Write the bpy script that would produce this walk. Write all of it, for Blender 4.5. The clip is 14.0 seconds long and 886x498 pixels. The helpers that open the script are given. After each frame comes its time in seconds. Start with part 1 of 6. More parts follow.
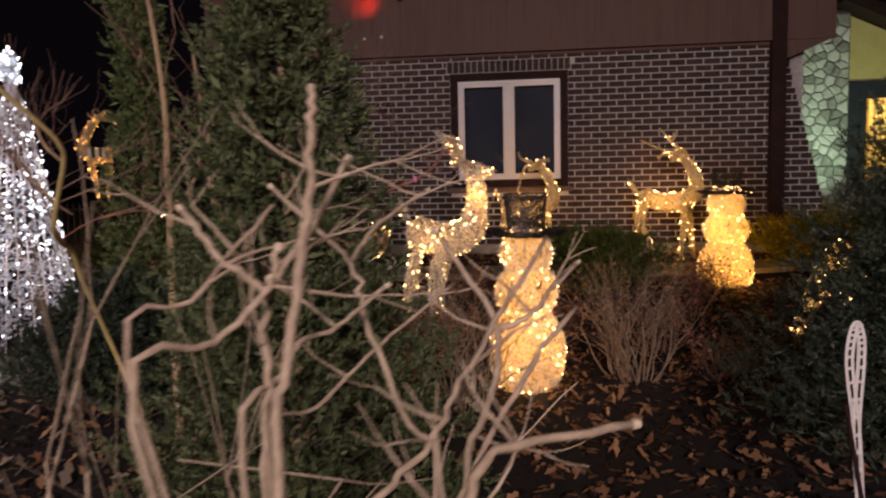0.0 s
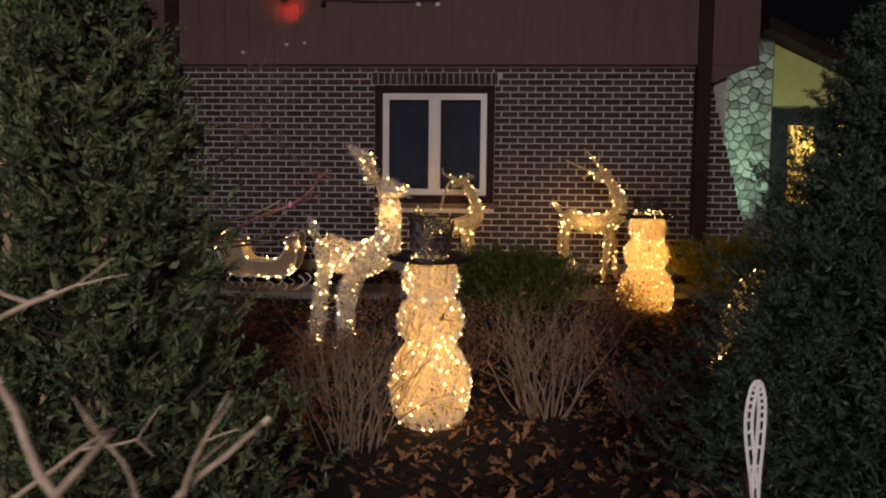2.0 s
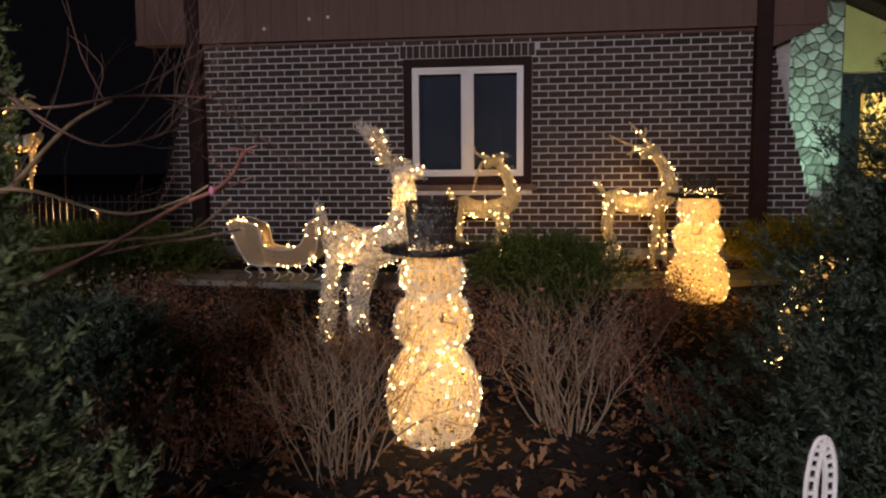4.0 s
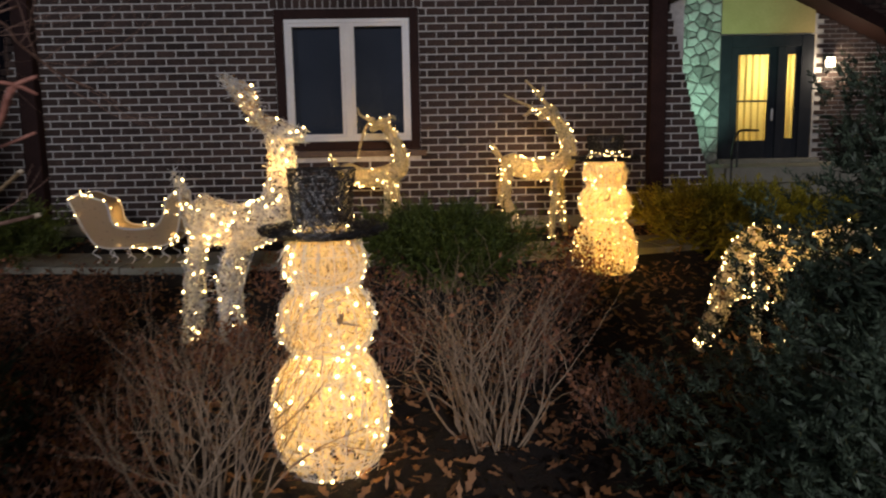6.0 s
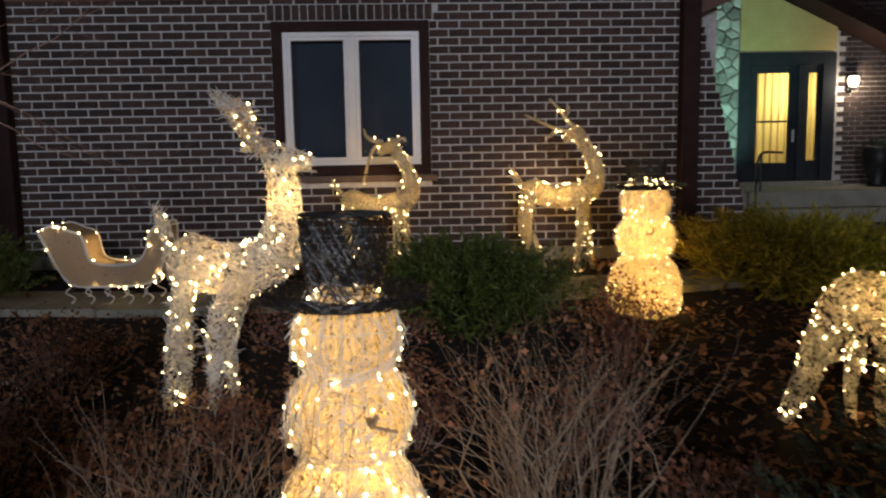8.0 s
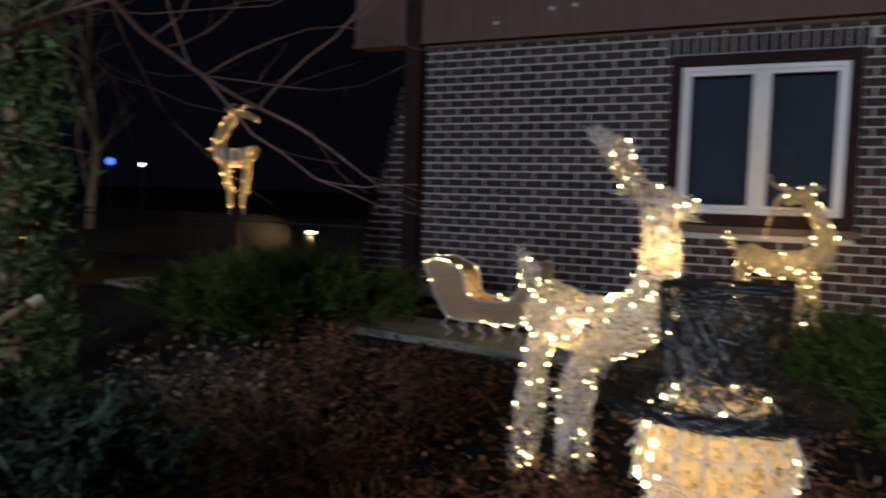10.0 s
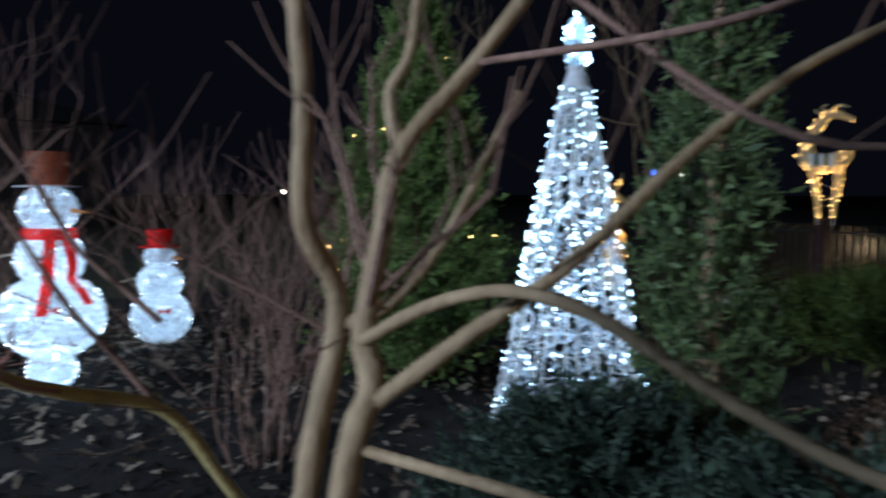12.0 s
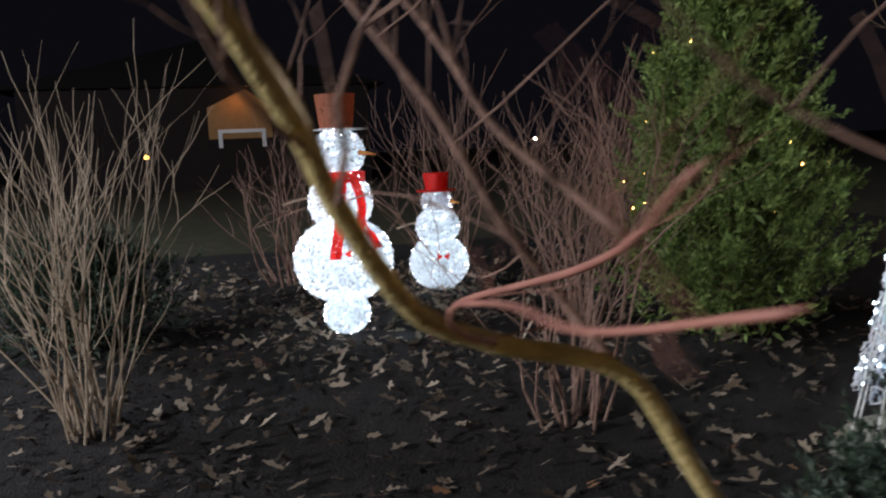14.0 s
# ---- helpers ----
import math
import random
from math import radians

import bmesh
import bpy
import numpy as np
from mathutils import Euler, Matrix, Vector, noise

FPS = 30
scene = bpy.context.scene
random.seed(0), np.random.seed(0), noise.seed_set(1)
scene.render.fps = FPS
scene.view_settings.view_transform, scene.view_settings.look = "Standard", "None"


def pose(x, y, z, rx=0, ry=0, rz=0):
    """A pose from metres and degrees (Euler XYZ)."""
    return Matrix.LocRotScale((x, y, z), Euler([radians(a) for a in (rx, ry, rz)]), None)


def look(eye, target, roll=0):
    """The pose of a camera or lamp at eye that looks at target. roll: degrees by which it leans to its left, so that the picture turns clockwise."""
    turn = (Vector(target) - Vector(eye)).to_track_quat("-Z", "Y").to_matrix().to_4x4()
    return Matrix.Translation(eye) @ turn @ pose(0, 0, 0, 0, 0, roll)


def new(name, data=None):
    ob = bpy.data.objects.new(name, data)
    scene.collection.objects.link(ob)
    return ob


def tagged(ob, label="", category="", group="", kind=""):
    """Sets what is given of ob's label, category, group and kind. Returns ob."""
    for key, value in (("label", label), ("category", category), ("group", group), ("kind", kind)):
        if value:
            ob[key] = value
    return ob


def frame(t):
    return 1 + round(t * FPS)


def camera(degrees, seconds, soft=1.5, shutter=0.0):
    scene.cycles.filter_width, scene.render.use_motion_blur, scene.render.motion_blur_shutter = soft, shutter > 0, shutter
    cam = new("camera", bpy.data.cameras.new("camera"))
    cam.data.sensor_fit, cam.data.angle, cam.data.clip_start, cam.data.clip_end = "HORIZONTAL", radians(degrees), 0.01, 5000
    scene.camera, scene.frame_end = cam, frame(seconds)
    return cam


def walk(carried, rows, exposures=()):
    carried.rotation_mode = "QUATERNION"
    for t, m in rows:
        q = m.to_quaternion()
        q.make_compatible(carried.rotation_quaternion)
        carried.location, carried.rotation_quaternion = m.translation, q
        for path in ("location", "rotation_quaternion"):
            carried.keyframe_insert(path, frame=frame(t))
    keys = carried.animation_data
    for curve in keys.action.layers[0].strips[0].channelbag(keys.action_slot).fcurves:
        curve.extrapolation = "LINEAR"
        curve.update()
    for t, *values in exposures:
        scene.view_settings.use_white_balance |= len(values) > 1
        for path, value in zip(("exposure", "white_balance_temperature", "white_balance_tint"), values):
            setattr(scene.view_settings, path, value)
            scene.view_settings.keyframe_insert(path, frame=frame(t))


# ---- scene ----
cam = camera(60.2, 14.0, soft=2.1, shutter=0.6)
PATH = [
    (0, (0.43, -0.134, 1.318), (0.202, 1.443, 1.17), -1.2),
    (0.5, (0.462, 0.004, 1.337), (0.302, 1.59, 1.197), -1.8),
    (1, (0.462, 0.101, 1.374), (0.394, 1.694, 1.25), -0.4),
    (1.5, (0.526, 0.16, 1.388), (0.461, 1.754, 1.262), 0.6),
    (2, (0.607, 0.197, 1.384), (0.508, 1.789, 1.255), 0.6),
    (4.5, (0.85, 1.03, 1.361), (0.626, 2.602, 1.169), -0.6),
    (5, (0.814, 1.186, 1.343), (0.68, 2.765, 1.123), -0.6),
    (5.5, (0.65, 1.402, 1.338), (0.602, 2.984, 1.11), -0.8),
    (6, (0.663, 1.61, 1.336), (0.7, 3.191, 1.099), -1),
    (6.5, (0.665, 1.826, 1.338), (0.731, 3.409, 1.111), -1.5),
    (7, (0.606, 2.062, 1.343), (0.702, 3.643, 1.124), -1.4),
    (9.5, (0.41, 2.754, 1.438), (-0.006, 4.294, 1.3), 1),
    (10, (0.451, 2.914, 1.39), (-0.267, 4.339, 1.274), 1.7),
    (10.5, (0.421, 2.934, 1.4), (-0.538, 4.21, 1.29), 2.1),
    (11, (0.302, 2.834, 1.398), (-0.849, 3.942, 1.286), 2.3),
    (11.5, (0.014, 2.706, 1.454), (-1.302, 3.608, 1.334), 1.6),
    (12, (-0.173, 2.618, 1.415), (-1.613, 3.307, 1.296), 0.2),
    (12.5, (-0.247, 2.596, 1.414), (-1.773, 3.058, 1.276), -0.4),
    (13, (-0.338, 2.59, 1.384), (-1.903, 2.878, 1.214), -0.9),
    (13.5, (-0.556, 2.566, 1.373), (-2.129, 2.785, 1.172), -1.4),
    (14, (-0.745, 2.442, 1.301), (-2.317, 2.65, 1.089), -2.5),
]
walk(cam, [(t, look(eye, target, roll)) for t, eye, target, roll in PATH],
     [(0.0, 0.38, 8600, 40), (2.0, 0.12, 7800, 28), (4.5, 0.42, 7200, 26), (7.0, 0.42, 6700, 14), (9.5, 0.40, 6000, 16), (10.5, 0.36, 5700, 6), (11.0, 0.62, 5400, 4), (11.5, 0.95, 5300, 2), (12.0, 0.98, 5300, 4), (13.0, 1.02, 6000, 8), (14.0, 1.28, 6700, 12)])

# ---- world and lights ----
world = bpy.data.worlds.new("night")
scene.world = world
world.use_nodes = True
world.node_tree.nodes["Background"].inputs[0].default_value = (0.30, 0.30, 0.46, 1)
world.node_tree.nodes["Background"].inputs[1].default_value = 0.0045


def point(name, x, y, z, watts, colour, size=0.04):
    d = bpy.data.lights.new(name, "POINT")
    d.energy, d.color, d.shadow_soft_size = watts, colour, size
    ob = new(name, d)
    ob.location = (x, y, z)
    return ob


def spot(name, eye, target, watts, colour, angle=60, size=0.1):
    d = bpy.data.lights.new(name, "SPOT")
    d.energy, d.color, d.shadow_soft_size, d.spot_size, d.spot_blend = watts, colour, size, radians(angle), 0.6
    ob = new(name, d)
    ob.matrix_world = look(eye, target)
    return ob


WARM = (1.0, 0.60, 0.19)
AMBER = (1.0, 0.45, 0.10)
COOL = (0.80, 0.90, 1.0)
# Two unseen lamps added behind the camera to light wall, trees and twigs.
point("unseen_front_lamp", -9.0, -9.0, 6.0, 1450, (0.74, 0.85, 1.0), 0.9)
point("unseen_front_lamp", 2.2, -10.0, 5.2, 3500, (0.86, 0.90, 1.0), 0.9)
point("porch_lamp_bulb", 9.62, 18.44, 2.98, 26, (1.0, 0.86, 0.62), 0.06)
spot("green_floodlight", (6.1, 16.2, 1.02), (6.1, 18.8, 3.2), 260, (0.42, 1.0, 0.74), 88, 0.1)
spot("red_floodlight", (-2.46, 12.26, 4.53), (-2.52, 12.6, 4.60), 5, (1.0, 0.06, 0.03), 130, 0.03)
point("hall_lamp", 8.6, 19.5, 2.9, 55, (1.0, 0.78, 0.34), 0.15)


# ---- materials ----
def material(name):
    m = bpy.data.materials.new(name)
    m.use_nodes = True
    t = m.node_tree
    return m, t, t.nodes["Principled BSDF"]


def noisy(name, a, b, scale=8.0, rough=0.8, bump=0.3, fine=60.0, metal=0.0, rand=0.0, spec=0.4, stretch=(1, 1, 1), island=False):
    """A surface between two colours at two scales, with fine relief."""
    m, t, p = material(name)
    n = t.nodes
    tc = n.new("ShaderNodeTexCoord")
    mp = n.new("ShaderNodeMapping")
    mp.inputs["Scale"].default_value = stretch
    t.links.new(tc.outputs["Object"], mp.inputs[0])
    n1, n2 = n.new("ShaderNodeTexNoise"), n.new("ShaderNodeTexNoise")
    n1.inputs["Scale"].default_value, n2.inputs["Scale"].default_value = scale, fine
    n1.inputs["Detail"].default_value = n2.inputs["Detail"].default_value = 5
    for q in (n1, n2):
        t.links.new(mp.outputs[0], q.inputs["Vector"])
    add = n.new("ShaderNodeMath")
    add.operation = "MULTIPLY_ADD"
    add.inputs[1].default_value = 0.5
    t.links.new(n2.outputs[0], add.inputs[0])
    half = n.new("ShaderNodeMath")
    half.operation = "MULTIPLY"
    half.inputs[1].default_value = 0.5
    t.links.new(n1.outputs[0], half.inputs[0])
    t.links.new(half.outputs[0], add.inputs[2])
    ramp = n.new("ShaderNodeValToRGB")
    ramp.color_ramp.elements[0].position, ramp.color_ramp.elements[1].position = 0.34, 0.66
    ramp.color_ramp.elements[0].color, ramp.color_ramp.elements[1].color = (*a, 1), (*b, 1)
    src = add.outputs[0]
    if rand:
        if island:
            oi = n.new("ShaderNodeNewGeometry")
            o = oi.outputs["Random Per Island"]
        else:
            oi = n.new("ShaderNodeObjectInfo")
            o = oi.outputs["Random"]
        ma = n.new("ShaderNodeMath")
        ma.operation = "MULTIPLY_ADD"
        ma.inputs[1].default_value, ma.inputs[2].default_value = rand, -rand / 2
        t.links.new(o, ma.inputs[0])
        sm = n.new("ShaderNodeMath")
        t.links.new(add.outputs[0], sm.inputs[0])
        t.links.new(ma.outputs[0], sm.inputs[1])
        src = sm.outputs[0]
    t.links.new(src, ramp.inputs[0])
    t.links.new(ramp.outputs[0], p.inputs["Base Color"])
    p.inputs["Roughness"].default_value, p.inputs["Metallic"].default_value = rough, metal
    p.inputs["Specular IOR Level"].default_value = spec
    if bump:
        b2 = n.new("ShaderNodeBump")
        b2.inputs["Strength"].default_value, b2.inputs["Distance"].default_value = bump, 0.01
        t.links.new(n2.outputs[0], b2.inputs["Height"])
        t.links.new(b2.outputs[0], p.inputs["Normal"])
    return m


def glow(name, colour, strength):
    m, t, p = material(name)
    p.inputs["Base Color"].default_value = (*colour, 1)
    p.inputs["Emission Color"].default_value = (*colour, 1)
    p.inputs["Emission Strength"].default_value = strength
    m.cycles.emission_sampling = "NONE"
    return m


def gauze(name, colour, open_share, scale, through_share=0.6, stretch=(1, 1, 1), rough=0.5):
    """Loosely woven threads: open between them, letting light through."""
    m, t, p = material(name)
    n = t.nodes
    tc, mp = n.new("ShaderNodeTexCoord"), n.new("ShaderNodeMapping")
    mp.inputs["Scale"].default_value = stretch
    t.links.new(tc.outputs["Object"], mp.inputs[0])
    v = n.new("ShaderNodeTexNoise")
    v.inputs["Scale"].default_value, v.inputs["Detail"].default_value, v.inputs["Distortion"].default_value = scale, 3, 1.5
    t.links.new(mp.outputs[0], v.inputs["Vector"])
    r = n.new("ShaderNodeValToRGB")
    lo = 0.5 + (open_share - 0.5) * 0.5
    r.color_ramp.elements[0].position, r.color_ramp.elements[1].position = lo - 0.04, lo + 0.06
    t.links.new(v.outputs[0], r.inputs[0])
    p.inputs["Base Color"].default_value = (*colour, 1)
    p.inputs["Roughness"].default_value = rough
    tl = n.new("ShaderNodeBsdfTranslucent")
    tl.inputs[0].default_value = (*colour, 1)
    mx, mx2, tr = n.new("ShaderNodeMixShader"), n.new("ShaderNodeMixShader"), n.new("ShaderNodeBsdfTransparent")
    mx.inputs[0].default_value = through_share
    t.links.new(p.outputs[0], mx.inputs[1])
    t.links.new(tl.outputs[0], mx.inputs[2])
    t.links.new(r.outputs[0], mx2.inputs[0])
    t.links.new(tr.outputs[0], mx2.inputs[1])
    t.links.new(mx.outputs[0], mx2.inputs[2])
    t.links.new(mx2.outputs[0], n["Material Output"].inputs[0])
    b2 = n.new("ShaderNodeBump")
    b2.inputs["Strength"].default_value, b2.inputs["Distance"].default_value = 0.6, 0.01
    t.links.new(v.outputs[0], b2.inputs["Height"])
    t.links.new(b2.outputs[0], p.inputs["Normal"])
    return m


def leafy(name, a, b, through_share=0.25, rough=0.55, spec=0.3):
    """Needles and leaves: colour differs from piece to piece."""
    m, t, p = material(name)
    n = t.nodes
    g = n.new("ShaderNodeNewGeometry")
    ramp = n.new("ShaderNodeValToRGB")
    ramp.color_ramp.elements[0].color, ramp.color_ramp.elements[1].color = (*a, 1), (*b, 1)
    t.links.new(g.outputs["Random Per Island"], ramp.inputs[0])
    t.links.new(ramp.outputs[0], p.inputs["Base Color"])
    p.inputs["Roughness"].default_value, p.inputs["Specular IOR Level"].default_value = rough, spec
    tl, mx = n.new("ShaderNodeBsdfTranslucent"), n.new("ShaderNodeMixShader")
    t.links.new(ramp.outputs[0], tl.inputs[0])
    mx.inputs[0].default_value = through_share
    t.links.new(p.outputs[0], mx.inputs[1])
    t.links.new(tl.outputs[0], mx.inputs[2])
    t.links.new(mx.outputs[0], n["Material Output"].inputs[0])
    return m


M_BRICK = noisy("brick_face", (0.026, 0.017, 0.015), (0.072, 0.044, 0.036), 9, 0.85, 0.6, 70, rand=0.24)
M_BRICK_J = noisy("brick_face_far", (0.026, 0.017, 0.015), (0.072, 0.044, 0.036), 9, 0.85, 0.6, 70, rand=0.24, island=True)
M_MORTAR = noisy("mortar", (0.42, 0.40, 0.38), (0.62, 0.60, 0.57), 14, 0.95, 0.4, 90)
M_SIDING = noisy("brown_siding", (0.095, 0.046, 0.034), (0.14, 0.072, 0.054), 3, 0.6, 0.2, 40, stretch=(6, 1, 0.4))
M_TRIM = noisy("dark_trim", (0.020, 0.009, 0.008), (0.036, 0.017, 0.015), 5, 0.7, 0.15, 40, spec=0.15)
M_VINYL = noisy("white_vinyl", (0.70, 0.70, 0.70), (0.80, 0.80, 0.79), 4, 0.35, 0.05, 60)
M_CONC = noisy("concrete", (0.22, 0.21, 0.17), (0.38, 0.36, 0.29), 3, 0.9, 0.4, 50)
M_STONE = noisy("field_stone", (0.24, 0.23, 0.21), (0.58, 0.57, 0.53), 5, 0.85, 0.7, 30, rand=0.45)
# Mortar darkened in its colour for the shade deep between the stones.
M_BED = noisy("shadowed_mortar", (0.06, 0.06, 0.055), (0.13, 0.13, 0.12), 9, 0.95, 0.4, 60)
M_SILL = noisy("brick_sill", (0.10, 0.07, 0.055), (0.20, 0.14, 0.11), 9, 0.9, 0.4, 60)
M_DOOR = noisy("dark_door_paint", (0.016, 0.019, 0.026), (0.028, 0.032, 0.040), 4, 0.75, 0.1, 50, spec=0.2)
M_PLASTER = noisy("cream_plaster", (0.48, 0.37, 0.14), (0.60, 0.47, 0.20), 3, 0.8, 0.1, 40)
M_ROOF = noisy("roof_shingle", (0.03, 0.027, 0.025), (0.06, 0.052, 0.048), 8, 0.9, 0.5, 40)
M_IRON = noisy("black_iron", (0.012, 0.012, 0.013), (0.03, 0.03, 0.03), 8, 0.45, 0.2, 60, metal=0.4)
M_HAT = noisy("black_tinsel_wire", (0.010, 0.010, 0.010), (0.03, 0.028, 0.026), 20, 0.35, 0.3, 80, spec=0.6)
M_SOIL = noisy("mulch", (0.0045, 0.0036, 0.0034), (0.020, 0.0145, 0.012), 7, 0.95, 1.0, 60)
M_GRASS = noisy("winter_lawn", (0.028, 0.027, 0.013), (0.085, 0.074, 0.036), 4, 0.95, 0.9, 70)
M_BARK = noisy("smooth_bark", (0.24, 0.165, 0.09), (0.46, 0.33, 0.19), 12, 0.75, 0.5, 70, stretch=(1, 1, 0.4))
M_DARKBARK = noisy("dark_bark", (0.035, 0.026, 0.018), (0.085, 0.062, 0.042), 14, 0.9, 0.4, 80)
M_YBARK = noisy("yellow_bark", (0.36, 0.27, 0.10), (0.56, 0.44, 0.19), 12, 0.7, 0.5, 70)
M_TWIG = noisy("pale_twig", (0.26, 0.19, 0.13), (0.50, 0.39, 0.28), 14, 0.75, 0.3, 80)
M_TANTWIG = noisy("tan_twig", (0.15, 0.10, 0.065), (0.36, 0.26, 0.17), 14, 0.8, 0.3, 80)
M_CUT = noisy("cut_wood", (0.50, 0.40, 0.28), (0.66, 0.54, 0.40), 20, 0.8, 0.2, 80)
M_REDTWIG = noisy("red_brown_twig", (0.12, 0.065, 0.048), (0.32, 0.19, 0.14), 14, 0.8, 0.3, 80)
M_BUD = noisy("reddish_young_bark", (0.20, 0.075, 0.055), (0.40, 0.17, 0.12), 14, 0.6, 0.3, 80)
M_PINK = noisy("pink_bud", (0.62, 0.16, 0.28), (0.80, 0.32, 0.42), 20, 0.6, 0.2, 80)
M_DEADLEAF = leafy("dead_leaf", (0.17, 0.075, 0.036), (0.54, 0.29, 0.15), 0.2, 0.7)
M_PALELEAF = leafy("pale_dead_leaf", (0.11, 0.075, 0.048), (0.42, 0.33, 0.245), 0.2, 0.7)
M_SHRUBLEAF = leafy("withered_leaf", (0.13, 0.050, 0.028), (0.40, 0.18, 0.095), 0.25, 0.7)
M_PINE = leafy("conifer_green", (0.044, 0.070, 0.026), (0.20, 0.26, 0.10), 0.2)
M_BRIGHTPINE = leafy("arborvitae_green", (0.060, 0.10, 0.026), (0.25, 0.33, 0.09), 0.25)
M_PINE2 = leafy("dark_conifer_green", (0.020, 0.034, 0.022), (0.072, 0.100, 0.064), 0.15)
M_LEFT = leafy("blue_green_needles", (0.034, 0.055, 0.024), (0.155, 0.195, 0.088), 0.2)
M_JUNIPER = leafy("juniper_green", (0.036, 0.058, 0.012), (0.135, 0.165, 0.034), 0.25)
M_GOLD = leafy("golden_juniper", (0.17, 0.15, 0.012), (0.46, 0.38, 0.04), 0.35)
M_GAUZE = gauze("ivory_thread", (0.82, 0.70, 0.42), 0.40, 26, 0.5, (1.6, 1.6, 0.8))
M_GAUZE2 = gauze("ivory_thread_open", (0.90, 0.83, 0.68), 0.50, 24, 0.5)
M_CRYSTAL = gauze("clear_acrylic_mesh", (0.84, 0.92, 0.98), 0.40, 46, 0.7, (1, 1, 1), 0.3)
M_WHITEWIRE = noisy("white_wire", (0.66, 0.64, 0.60), (0.80, 0.78, 0.74), 10, 0.5, 0.1, 60)
M_GREENWIRE = noisy("light_string_cable", (0.72, 0.70, 0.62), (0.80, 0.77, 0.70), 10, 0.5, 0.1, 60)
M_CLOTH = gauze("sleigh_cloth", (0.58, 0.47, 0.32), 0.10, 14, 0.5)
M_RED = gauze("red_tinsel", (0.80, 0.02, 0.015), 0.16, 30, 0.5)
M_BROWNHAT = gauze("brown_tinsel", (0.42, 0.13, 0.06), 0.24, 34, 0.5)
M_SILVER = noisy("silver_plastic", (0.55, 0.55, 0.57), (0.70, 0.70, 0.72), 8, 0.3, 0.1, 50)
M_ORANGE = noisy("carrot_plastic", (0.6, 0.2, 0.05), (0.7, 0.3, 0.08), 8, 0.5, 0.1, 50)
M_AMBERTHREAD = noisy("amber_thread", (0.45, 0.26, 0.10), (0.70, 0.46, 0.20), 10, 0.6, 0.1, 60)
M_BULB = glow("warm_bulb", (1.0, 0.72, 0.30), 13)
M_AMBERBULB = glow("amber_bulb", (1.0, 0.50, 0.12), 11)
M_COOLBULB = glow("cool_bulb", (0.86, 0.94, 1.0), 12)
M_CONEBULB = glow("blue_white_bulb", (0.60, 0.84, 1.0), 7)
M_REDBULB = glow("red_lamp", (1.0, 0.10, 0.05), 6)
M_LAMPGLASS = glow("lamp_glass", (1.0, 0.88, 0.62), 9)
M_BLIND = noisy("blue_grey_blind", (0.028, 0.036, 0.055), (0.045, 0.056, 0.078), 2, 0.8, 0.1, 30)
M_ROOM = noisy("room_plaster", (0.50, 0.42, 0.24), (0.58, 0.48, 0.28), 2, 0.9, 0.1, 30)
M_LACE = gauze("lace_curtain", (0.86, 0.78, 0.45), 0.12, 10, 0.75, (9, 1, 1))


def glass():
    m, t, p = material("window_glass")
    n = t.nodes
    fr, gl, tr, mx = n.new("ShaderNodeFresnel"), n.new("ShaderNodeBsdfGlossy"), n.new("ShaderNodeBsdfTransparent"), n.new("ShaderNodeMixShader")
    gl.inputs["Roughness"].default_value = 0.03
    tr.inputs[0].default_value = (0.85, 0.88, 0.9, 1)
    t.links.new(fr.outputs[0], mx.inputs[0])
    t.links.new(tr.outputs[0], mx.inputs[1])
    t.links.new(gl.outputs[0], mx.inputs[2])
    t.links.new(mx.outputs[0], n["Material Output"].inputs[0])
    return m


M_GLASS = glass()


